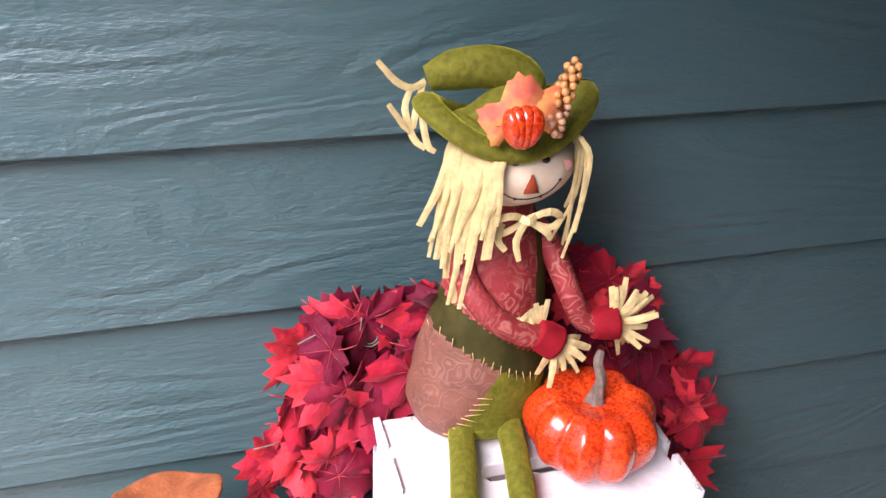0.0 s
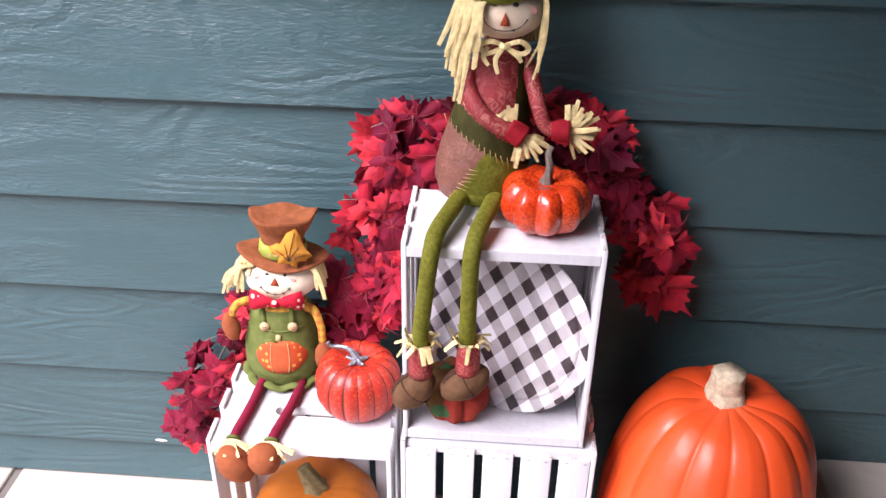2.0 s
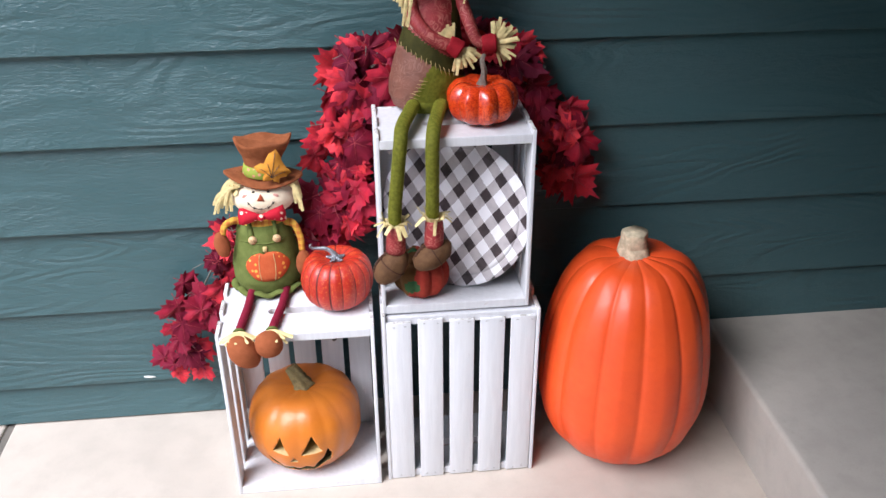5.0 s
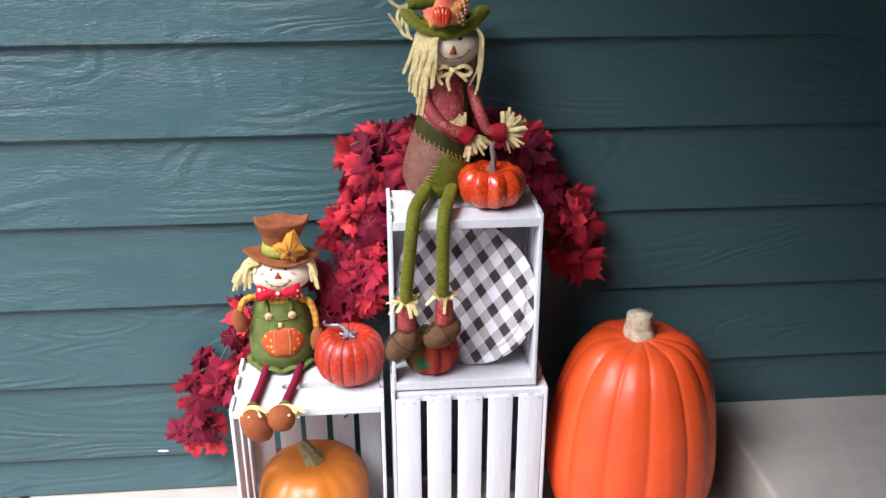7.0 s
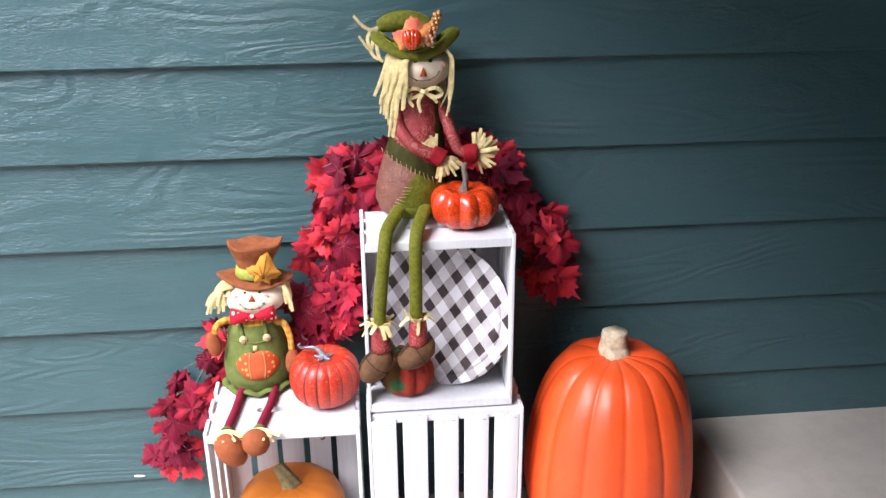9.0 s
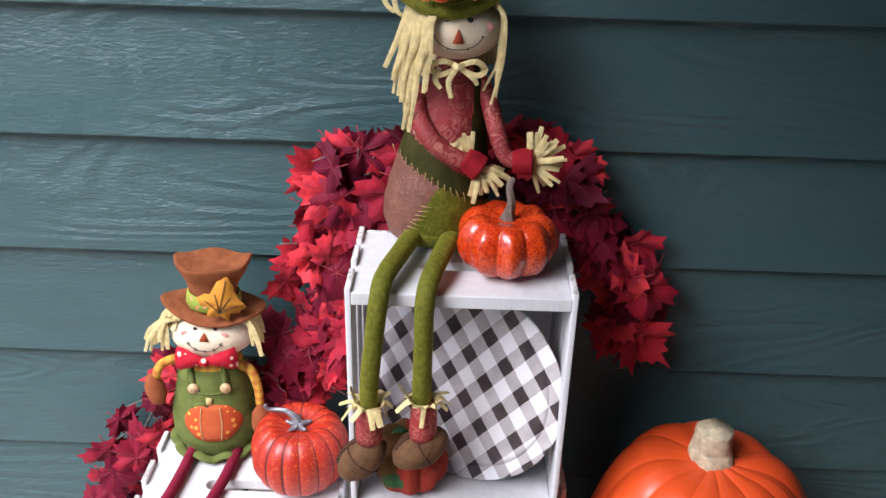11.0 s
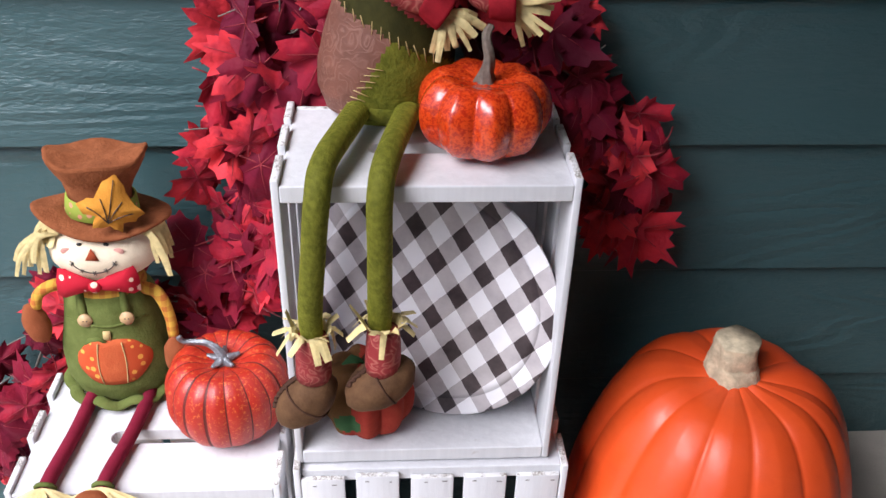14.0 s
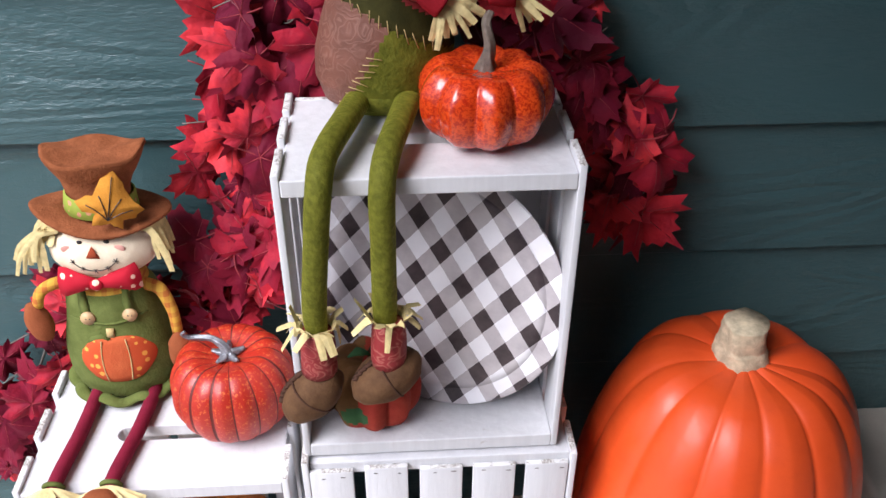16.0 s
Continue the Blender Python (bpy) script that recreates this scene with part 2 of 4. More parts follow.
VELVET = cloth("green_velvet", (0.092, 0.098, 0.009), (0.175, 0.175, 0.020), 300, 0.75, 1.0, 0.9, 150)
OLIVE = cloth("dark_olive_velvet", (0.030, 0.028, 0.006), (0.060, 0.055, 0.012), 900, 0.8, 0.3)
BROWN_BROCADE = brocade("brown_brocade", (0.17, 0.065, 0.042), (0.30, 0.15, 0.11), 68)
RED_BROCADE = brocade("red_brocade", (0.25, 0.022, 0.024), (0.58, 0.25, 0.18), 62)
CREAM = cloth("cream_cloth", (0.80, 0.67, 0.48), (0.86, 0.74, 0.56), 800, 0.9, 0, 0.25)
ROSE = cloth("rose_cloth", (0.62, 0.30, 0.25), (0.68, 0.36, 0.30), 800)
RAFFIA = plain("raffia", (0.66, 0.54, 0.25), 0.65, vary=0.22, scale=90, bump=0.4)
RUST = cloth("rust_felt", (0.30, 0.055, 0.022), (0.38, 0.075, 0.03), 500)
BLACK = plain("black_paint", (0.015, 0.012, 0.012), 0.4)
BUTTON = plain("wooden_button", (0.55, 0.36, 0.18), 0.5)
PEARL = plain("pearl_button", (0.72, 0.62, 0.48), 0.35)
SUEDE = cloth("brown_boot_suede", (0.085, 0.042, 0.020), (0.150, 0.078, 0.036), 300, 0.75, 0.2)
BRAID = cloth("brown_braid", (0.055, 0.026, 0.016), (0.09, 0.045, 0.03), 400)
CRIMSON = cloth("crimson_velvet", (0.20, 0.006, 0.012), (0.33, 0.012, 0.02), 700, 0.8, 0.4)
HAT_FELT = cloth("brown_hat_felt", (0.20, 0.062, 0.023), (0.30, 0.100, 0.040), 330, 0.95, 0.25, 0.9, 70)
GREEN_BURLAP = cloth("green_burlap", (0.105, 0.130, 0.032), (0.155, 0.185, 0.052), 300, 0.95, 0, 0.7)
LIME = dotted("green_hat_band", (0.25, 0.30, 0.045), (0.55, 0.25, 0.14), 90, 0.30)
GOLD_FELT = cloth("gold_leaf_felt", (0.46, 0.185, 0.022), (0.58, 0.26, 0.036), 420)
BOW = dotted("red_dotted_bow", (0.42, 0.010, 0.025), (0.82, 0.55, 0.42), 74, 0.30)
PLAID = plaid("yellow_plaid", (0.62, 0.36, 0.05), (0.45, 0.14, 0.03), 70)
MITTEN = cloth("rust_mitten", (0.26, 0.075, 0.028), (0.34, 0.10, 0.04), 420, 0.95, 0.2)
APPLIQUE = dotted("orange_patch", (0.50, 0.075, 0.022), (0.72, 0.33, 0.06), 85, 0.30)
APPLIQUE_MID = cloth("orange_patch_middle", (0.48, 0.09, 0.03), (0.56, 0.13, 0.045), 500)
LEGGING = cloth("maroon_legging", (0.17, 0.010, 0.028), (0.24, 0.016, 0.04), 700)
ORANGE_LEAF = cloth("orange_silk_leaf", (0.68, 0.14, 0.09), (0.80, 0.48, 0.10), 300, 0.7, 0, 0.2, 30)
BERRY = plain("golden_berry", (0.55, 0.26, 0.08), 0.3, vary=0.4, scale=120)
HUSKS = plain("tan_berry", (0.42, 0.23, 0.13), 0.35, vary=0.4, scale=120)
STITCH = plain("tan_thread", (0.50, 0.36, 0.15), 0.8)

ORANGE_GLOSS = gourd("mottled_orange_glaze", (0.64, 0.050, 0.007), (0.72, 0.085, 0.010), (0.40, 0.03, 0.005), 0.24, (0.36, 0.012, 0.004), 0.5, 300, 0.465)
RED_GOURD = gourd("red_orange_skin", (0.36, 0.015, 0.007), (0.46, 0.026, 0.009), (0.24, 0.010, 0.005), 0.45, (0.66, 0.15, 0.035), 0.06, 260, 0.545)
RED_GROOVE = plain("dark_red_groove", (0.11, 0.010, 0.006), 0.6)
JACK_SKIN = gourd("orange_pumpkin_skin", (0.50, 0.135, 0.010), (0.57, 0.180, 0.018), (0.44, 0.12, 0.01), 0.40, None, 0.10)
JACK_FLESH = plain("pale_pumpkin_flesh", (0.56, 0.42, 0.20), 0.6)
JACK_MOULD = plain("dry_grey_green_flesh", (0.20, 0.17, 0.085), 0.8)
# near-black colour for the shade inside the carved holes
JACK_DARK = plain("painted_hollow_shade", (0.035, 0.016, 0.006), 0.8)
BIG_SKIN = gourd("painted_orange_skin", (0.70, 0.070, 0.011), (0.77, 0.092, 0.014), (0.56, 0.050, 0.010), 0.46, None, 0.08)
BIG_STEM = plain("cream_stem", (0.55, 0.46, 0.31), 0.8, vary=0.3, scale=90, bump=0.7)
GREY_STEM = plain("grey_brown_stem", (0.15, 0.115, 0.09), 0.6, vary=0.35, scale=140, bump=0.6)
SILVER_STEM = plain("pewter_stem", (0.25, 0.26, 0.28), 0.38, 0.6, vary=0.4, scale=160, bump=0.6)
JACK_STEM = plain("dry_olive_stem", (0.22, 0.175, 0.075), 0.8, vary=0.3, scale=110, bump=0.7)
PATCH_RED = cloth("faded_red_cloth", (0.28, 0.030, 0.020), (0.38, 0.055, 0.032), 500)
PATCH_BROWN = cloth("mossy_brown_cloth", (0.12, 0.055, 0.022), (0.17, 0.085, 0.03), 500)
PATCH_GREEN = cloth("green_patch_cloth", (0.03, 0.09, 0.035), (0.05, 0.13, 0.05), 500)


# ---- building helpers ----
def thing(name, place, label, category, group="", turn=0.0):
    ob = new(name)
    ob.empty_display_size = 0.05
    ob.matrix_world = pose(*place, 0, 0, turn)
    return tagged(ob, label, category, group)


def mesh_of(name, bm, materials, smooth=True):
    me = bpy.data.meshes.new(name)
    bmesh.ops.recalc_face_normals(bm, faces=bm.faces)
    bm.to_mesh(me)
    bm.free()
    for m in materials if isinstance(materials, (list, tuple)) else [materials]:
        me.materials.append(m)
    slots = list(me.materials)
    crisp = {i for i, m in enumerate(slots) if m == RAFFIA}
    me.polygons.foreach_set("use_smooth", [smooth and p.material_index not in crisp for p in me.polygons])
    return me


def part(name, bm, materials, parent, label="", smooth=True):
    ob = new(name, bm if isinstance(bm, bpy.types.Mesh) else mesh_of(name, bm, materials, smooth))
    if parent:
        ob.parent = parent
    return tagged(ob, label)


def box(bm, x0, x1, y0, y1, z0, z1, bevel=0.0, seg=2):
    g = bmesh.ops.create_cube(bm, size=1.0, matrix=Matrix.Translation(((x0 + x1) / 2, (y0 + y1) / 2, (z0 + z1) / 2)) @ Matrix.Diagonal((x1 - x0, y1 - y0, z1 - z0, 1)))
    if bevel:
        edges = list({e for v in g["verts"] for e in v.link_edges})
        bmesh.ops.bevel(bm, geom=edges, offset=bevel, segments=seg, affect="EDGES", profile=0.5)


def frame_along(points, i, up):
    a, b = points[max(i - 1, 0)], points[min(i + 1, len(points) - 1)]
    t = (b - a).normalized()
    side = t.cross(up)
    if side.length < 1e-4:
        side = t.cross(Vector((1, 0.3, 0)))
    side.normalize()
    return t, side, side.cross(t).normalized()


def smooth_path(points, steps=4):
    """A Catmull-Rom curve through the points."""
    p = [Vector(q) for q in points]
    p = [p[0] * 2 - p[1]] + p + [p[-1] * 2 - p[-2]]
    out = []
    for i in range(1, len(p) - 2):
        for k in range(steps):
            u = k / steps
            out.append(0.5 * (2 * p[i] + (p[i + 1] - p[i - 1]) * u + (2 * p[i - 1] - 5 * p[i] + 4 * p[i + 1] - p[i + 2]) * u * u + (3 * p[i] - p[i - 1] - 3 * p[i + 1] + p[i + 2]) * u ** 3))
    return out + [p[-2]]


def tube(bm, points, radii, seg=12, mat=0, flat=1.0, up=(0, 0, 1), steps=4, cap=True):
    """A round or flattened rod along a smooth curve; radii are given for the points."""
    pts = smooth_path(points, steps)
    n = len(pts)
    if isinstance(radii, (int, float)):
        radii = [radii] * len(points)
    rings = []
    for i, p in enumerate(pts):
        u = i / (n - 1) * (len(radii) - 1)
        k = min(int(u), len(radii) - 2)
        r = radii[k] + (radii[k + 1] - radii[k]) * (u - k)
        _, side, top = frame_along(pts, i, Vector(up))
        rings.append([bm.verts.new(p + side * r * math.cos(a) + top * r * flat * math.sin(a)) for a in (2 * math.pi * j / seg for j in range(seg))])
    for a, b in zip(rings, rings[1:]):
        for j in range(seg):
            bm.faces.new((a[j], a[(j + 1) % seg], b[(j + 1) % seg], b[j])).material_index = mat
    if cap:
        for ring in (rings[0], rings[-1]):
            bm.faces.new(ring).material_index = mat


def ribbon(bm, points, width, mat=0, up=(0, -1, 0.2), steps=3, thick=0.12):
    tube(bm, points, [width * 0.42] + [width / 2] * (len(points) - 2) + [width * 0.36], 4, mat, thick, up, steps)


def blob(bm, centre, radii, mat=0, turn=(0, 0, 0), seg=24, rings=16, ripple=0.0, seed=0.0):
    m = pose(*centre, *turn)
    rows = []
    for i in range(rings + 1):
        a = math.pi * i / rings
        row = []
        for j in range(seg if 0 < i < rings else 1):
            b = 2 * math.pi * j / seg
            d = Vector((math.sin(a) * math.cos(b), math.sin(a) * math.sin(b), math.cos(a)))
            k = 1 + ripple * noise.noise(d * 2.2 + Vector((seed, seed, 0)))
            row.append(bm.verts.new(m @ Vector((d.x * radii[0] * k, d.y * radii[1] * k, d.z * radii[2] * k))))
        rows.append(row)
    for a, b in zip(rows, rows[1:]):
        for j in range(seg):
            q = [a[j % len(a)], a[(j + 1) % len(a)], b[(j + 1) % len(b)], b[j % len(b)]]
            q = list(dict.fromkeys(q))
            bm.faces.new(q).material_index = mat


def slab_shape(bm, outline, thick, m, mat=0, dome=0.0):
    """A flat outline in its own xy plane, given thickness towards +z, laid at m."""
    c = bm.verts.new(m @ Vector((sum(p[0] for p in outline) / len(outline), sum(p[1] for p in outline) / len(outline), thick + dome)))
    low = [bm.verts.new(m @ Vector((x, y, 0))) for x, y in outline]
    high = [bm.verts.new(m @ Vector((x, y, thick))) for x, y in outline]
    k = len(outline)
    for i in range(k):
        j = (i + 1) % k
        bm.faces.new((low[i], low[j], high[j], high[i])).material_index = mat
        bm.faces.new((high[i], high[j], c)).material_index = mat


def facing(place, normal, spin=0.0):
    """A pose whose z looks along normal."""
    q = Vector(normal).to_track_quat("Z", "Y")
    return Matrix.Translation(place) @ q.to_matrix().to_4x4() @ pose(0, 0, 0, 0, 0, spin)


def maple_outline(size, seed=0, sharp=1.0, notch=0.50):
    """Outline of a pointed five-lobed leaf."""
    rng = random.Random(seed)
    out = []
    for angle, reach in ((-52, 0.62), (8, 0.90), (90, 1.12), (172, 0.90), (232, 0.62)):
        for da, r in ((-29, notch), (-19, max(0.74, notch + 0.06)), (-10, 0.80), (0, 1.0), (10, 0.80), (19, max(0.74, notch + 0.06))):
            a = radians(angle + da)
            q = size * reach * (r if r < 0.9 else sharp) * rng.uniform(0.95, 1.05)
            out.append((q * math.cos(a), q * math.sin(a)))
    out.append((-0.06 * size, -0.40 * size))
    out.append((0.06 * size, -0.40 * size))
    return out[:-2]


def gourd_mesh(bm, r, h, ribs, depth, seg=160, rings=56, power=0.8, sharp=0.6, dimple=0.12, base=0.06, wobble=0.02, seed=1, belly=0.0, groove_mat=0, groove_width=0.0):
    """A ribbed pumpkin of radius r and height h on z = 0. ribs: the grooves' angles in degrees."""
    grooves = sorted(math.radians(g) % (2 * math.pi) for g in ribs)
    rows, at = [], {}
    for i in range(rings + 1):
        a = math.pi * i / rings
        s, c = math.sin(a), math.cos(a)
        row = []
        for j in range(seg if 0 < i < rings else 1):
            b = 2 * math.pi * j / seg
            nearest, width = 9.0, 1.0
            for k, g in enumerate(grooves):
                d = abs((b - g + math.pi) % (2 * math.pi) - math.pi)
                if d < nearest:
                    nearest = d
                    width = ((grooves[(k + 1) % len(grooves)] - grooves[k - 1]) % (2 * math.pi)) / 4 or math.pi / len(grooves)
            u = min(1.0, nearest / width)
            rib = 1 - depth * (1 - u ** sharp) * (0.25 + 0.75 * s ** 0.7)
            rib *= 1 + wobble * noise.noise(Vector((math.cos(b) * 1.5, math.sin(b) * 1.5, c * 1.5 + seed)))
            rad = r * (s ** power) * rib * (1 + belly * -c * s)
            top = math.exp(-((s / 0.33) ** 2))
            z = h * (0.5 + 0.5 * c * (abs(c) ** -0.12 if abs(c) > 1e-6 else 1))
            z -= top * h * (dimple if c > 0 else -base)
            z += (rib - 1) * h * 0.28 * (c if c > 0 else 0)
            v = bm.verts.new((rad * math.cos(b), rad * math.sin(b), max(z, 0.0)))
            at[v] = nearest
            row.append(v)
        rows.append(row)
    for a, b in zip(rows, rows[1:]):
        for j in range(seg):
            q = list(dict.fromkeys([a[j % len(a)], a[(j + 1) % len(a)], b[(j + 1) % len(b)], b[j % len(b)]]))
            f = bm.faces.new(q)
            if groove_width and len(q) == 4 and max(at[v] for v in q) < groove_width:
                f.material_index = groove_mat


def even(n, start=0.0, jitter=0.0, seed=0):
    rng = random.Random(seed)
    return [start + 360 * i / n + rng.uniform(-jitter, jitter) for i in range(n)]


# ---- the setting ----
LAP = 0.2032

wall = tagged(new("wall_north"), "house wall clad in teal painted wood-grain lap siding", "wall", kind="structure")
bm = bmesh.new()
box(bm, -6.0, 4.2, 0.019, 0.20, -0.3, 2.42)
part("sheathing", bm, SIDING, wall, smooth=False)


def siding_board(z0, z1):
    """One lapped board: its butt edge stands proud, its top tucks under the next."""
    bm = bmesh.new()
    low, top, back = 0.0, 0.0155, 0.0185
    prof = [(back, z0), (low + 0.0015, z0), (low, z0 + 0.002), (low + (top - low) * 0.5, (z0 + z1) / 2), (top, z1), (back, z1)]
    xs = [-6.0 + 10.2 * i / 12 for i in range(13)]
    rows = [[bm.verts.new((x, y + 0.0007 * noise.noise(Vector((x * 1.3, z * 9, 3))), z + 0.0008 * noise.noise(Vector((x * 0.8, z0 * 7, 0))))) for y, z in prof] for x in xs]
    for a, b in zip(rows, rows[1:]):
        for i in range(len(prof)):
            j = (i + 1) % len(prof)
            bm.faces.new((a[i], b[i], b[j], a[j]))
    bm.faces.new(rows[0]), bm.faces.new(rows[-1])
    return bm


LAPS = [0.004, 0.109, 0.316, 0.524, 0.726, 0.926, 1.126]
while LAPS[-1] < 2.35:
    LAPS.append(LAPS[-1] + LAP)
for z0, z1 in zip(LAPS, LAPS[1:]):
    part("siding_board", siding_board(z0, min(z1 + 0.004, 2.418)), SIDING, wall, smooth=False)
bm = bmesh.new()
blob(bm, (-0.722, -0.001, 0.122), (0.014, 0.0022, 0.0026), 0, (0, 6, 0), 16, 8, 0.5)
part("caulk_smear", bm, CAULK, wall, "white smear of dried caulk")

floor = tagged(new("floor"), "pale troweled concrete porch slab with a control joint", "floor", kind="structure")
bm = bmesh.new()
box(bm, -1.072, 0.70, -3.6, 0.02, -0.15, 0.0, 0.006, 3)
part("slab", bm, SLAB, floor)
bm = bmesh.new()
box(bm, -4.5, -1.092, -3.6, 0.02, -0.15, 0.0, 0.006, 3)
part("slab", bm, SLAB, floor)
bm = bmesh.new()
box(bm, -1.0915, -1.0725, -3.59, 0.015, -0.14, -0.007)
part("joint", bm, JOINT, floor, "dirt-filled control joint", smooth=False)

step = tagged(new("step"), "raised grey concrete step beside the house wall", "step", kind="structure")
bm = bmesh.new()
box(bm, 0.685, 4.2, -3.25, 0.012, -0.15, 0.182, 0.012, 4)
part("step_block", bm, STEP, step)

# unseen slab overhead, added so its edge shades the right and upper wall
bm = bmesh.new()
box(bm, -0.68, 4.2, -3.4, 0.2, 2.24, 2.60)
tagged(part("ceiling", bm, OVERHEAD_BLOCKER, None, "unseen brown slab overhead, added to cut off the sun", smooth=False), category="ceiling", kind="structure")
# added out of view: closes the east side to hold back sky light
bm = bmesh.new()
box(bm, 1.95, 2.10, -3.25, 0.0, 0.1822, 2.24)
tagged(part("wall_east", bm, SIDING, None, "unseen teal slab to the east, added to keep out light", smooth=False), category="wall", kind="structure")
# unseen slab behind the camera, added to block light from the south
bm = bmesh.new()
box(bm, -2.00, 4.2, -3.40, -3.25, 0.0, 2.24)
tagged(part("wall_south", bm, SIDING, None, "unseen teal slab to the south, added to block sky light", smooth=False), category="wall", kind="structure")
bm = bmesh.new()
bmesh.ops.create_grid(bm, x_segments=2, y_segments=2, size=400, matrix=Matrix.Translation((0, 0, -0.16)))
tagged(part("ground", bm, LAWN, None, "flat green lawn round the porch", smooth=False), category="ground", kind="structure")


# ---- crates ----
def end_panel(w, d, thick):
    """A board with a slot-shaped hand hole, lying in xy, front edge at y = 0, reaching to y = d."""
    bm = bmesh.new()
    hw, hr, cy = 0.048, 0.0115, d * 0.46
    slot = [(hw * s + hr * math.sin(a), cy + hr * math.cos(a)) for s, a in
            [(1, math.pi * k / 8) for k in range(9)] + [(-1, math.pi + math.pi * k / 8) for k in range(9)]]
    rect = []
    for x, y in slot:
        dx, dy = x, y - cy
        if abs(dx) < hw * 0.999:
            rect.append((dx, 0 if dy < 0 else d))
        else:
            t = math.atan2(dy, dx - math.copysign(hw, dx))
            sx, sy = math.cos(t), math.sin(t)
            px = math.copysign(w / 2, dx)
            k = min((px - math.copysign(hw, dx)) / sx if abs(sx) > 1e-6 else 9, ((d - cy) if sy > 0 else -cy) / sy if abs(sy) > 1e-6 else 9)
            rect.append((math.copysign(hw, dx) + sx * k, cy + sy * k))
    corners = [(w / 2, d), (w / 2, 0), (-w / 2, 0), (-w / 2, d)]
    for c in corners:
        i = min(range(len(rect)), key=lambda k: (rect[k][0] - c[0]) ** 2 + (rect[k][1] - c[1]) ** 2)
        rect[i] = c
    n = len(slot)
    grid = [[bm.verts.new((x, y, zz)) for x, y in ring] for ring, zz in ((slot, 0), (rect, 0), (rect, thick), (slot, thick))]
    for a in range(4):
        for i in range(n):
            j = (i + 1) % n
            bm.faces.new((grid[a][i], grid[a][j], grid[(a + 1) % 4][j], grid[(a + 1) % 4][i]))
    bmesh.ops.remove_doubles(bm, verts=bm.verts, dist=1e-6)
    return bm


def cut_end(bm):
    """The sawn upper end of a slat shows rough grain."""
    bm.normal_update()
    for f in bm.faces:
        if f.normal.z > 0.9:
            f.material_index = 1


def crate(place, w, d, h, label, turned=False, slat_seed=0):
    """A slatted wooden crate stood on its end; its open side looks towards -y, or to the wall when turned."""
    rng = random.Random(slat_seed)
    ob = thing("wooden_crate", place, label, "crate", "white wooden crates")
    thick, slat_t = 0.019, 0.008
    inner = w - 2 * slat_t
    y0 = slat_t if turned else 0.0
    pd = d - slat_t
    for z0 in (0.0, h - thick - 0.005):
        bm = end_panel(inner, pd, thick)
        bmesh.ops.translate(bm, verts=bm.verts, vec=(0, y0, z0))
        p = part("end_panel", bm, CRATE, ob, smooth=False)
        bev = p.modifiers.new("worn_edge", "BEVEL")
        bev.width, bev.segments, bev.limit_method, bev.angle_limit = 0.0016, 2, "ANGLE", radians(50)
    # side slats
    widths = [0.056, 0.050, 0.046]
    gap = (d - sum(widths)) / 2
    for s in (-1, 1):
        y = 0.0
        for wd in widths:
            bm = bmesh.new()
            hi = h + rng.uniform(0.000, 0.005)
            x = s * (w / 2 - slat_t / 2)
            box(bm, x - slat_t / 2, x + slat_t / 2, y, y + wd, 0.0, hi, 0.0013)
            cut_end(bm)
            part("slat", bm, [CRATE, SLAT_END], ob)
            y += wd + gap
    # five slats across the closed face
    n, g = 5, 0.0135
    wd = (inner - 2 * 0.001 - (n - 1) * g) / n
    for i in range(n):
        bm = bmesh.new()
        x = -inner / 2 + 0.001 + i * (wd + g)
        yy = 0.0 if turned else d - slat_t
        hi, tilt = h - rng.uniform(0.004, 0.010), rng.uniform(-0.0012, 0.0012)
        if turned:
            hi -= 0.006
        lo = rng.uniform(0.0, 0.004)
        box(bm, x + tilt, x + wd + tilt, yy + 0.0003, yy + slat_t - 0.0003, lo, hi, 0.0012)
        cut_end(bm)
        s = part("slat", bm, [CRATE, SLAT_END], ob)
        if turned:
            for zz in (hi - 0.009, 0.010):
                for fx in (rng.uniform(0.12, 0.35), rng.uniform(0.55, 0.8)):
                    bm = bmesh.new()
                    dz = rng.uniform(-0.003, 0.003)
                    box(bm, x + wd * fx, x + wd * fx + rng.uniform(0.003, 0.0065), yy - 0.0004, yy + 0.002, zz + dz, zz + dz + 0.0009)
                    part("staple", bm, STEEL, s, smooth=False)
    return ob


crate((-0.329, -0.302, 0.0), 0.321, 0.205, 0.430, "white painted slatted crate standing open-fronted on the concrete floor", slat_seed=1)
crate((0.014, -0.293, 0.0), 0.333, 0.190, 0.4415, "white painted slatted crate standing with its bottom boards outward", True, 2)
crate((0.004, -0.278, 0.4420), 0.306, 0.185, 0.3885, "white painted open crate stacked on top of another crate", slat_seed=3)


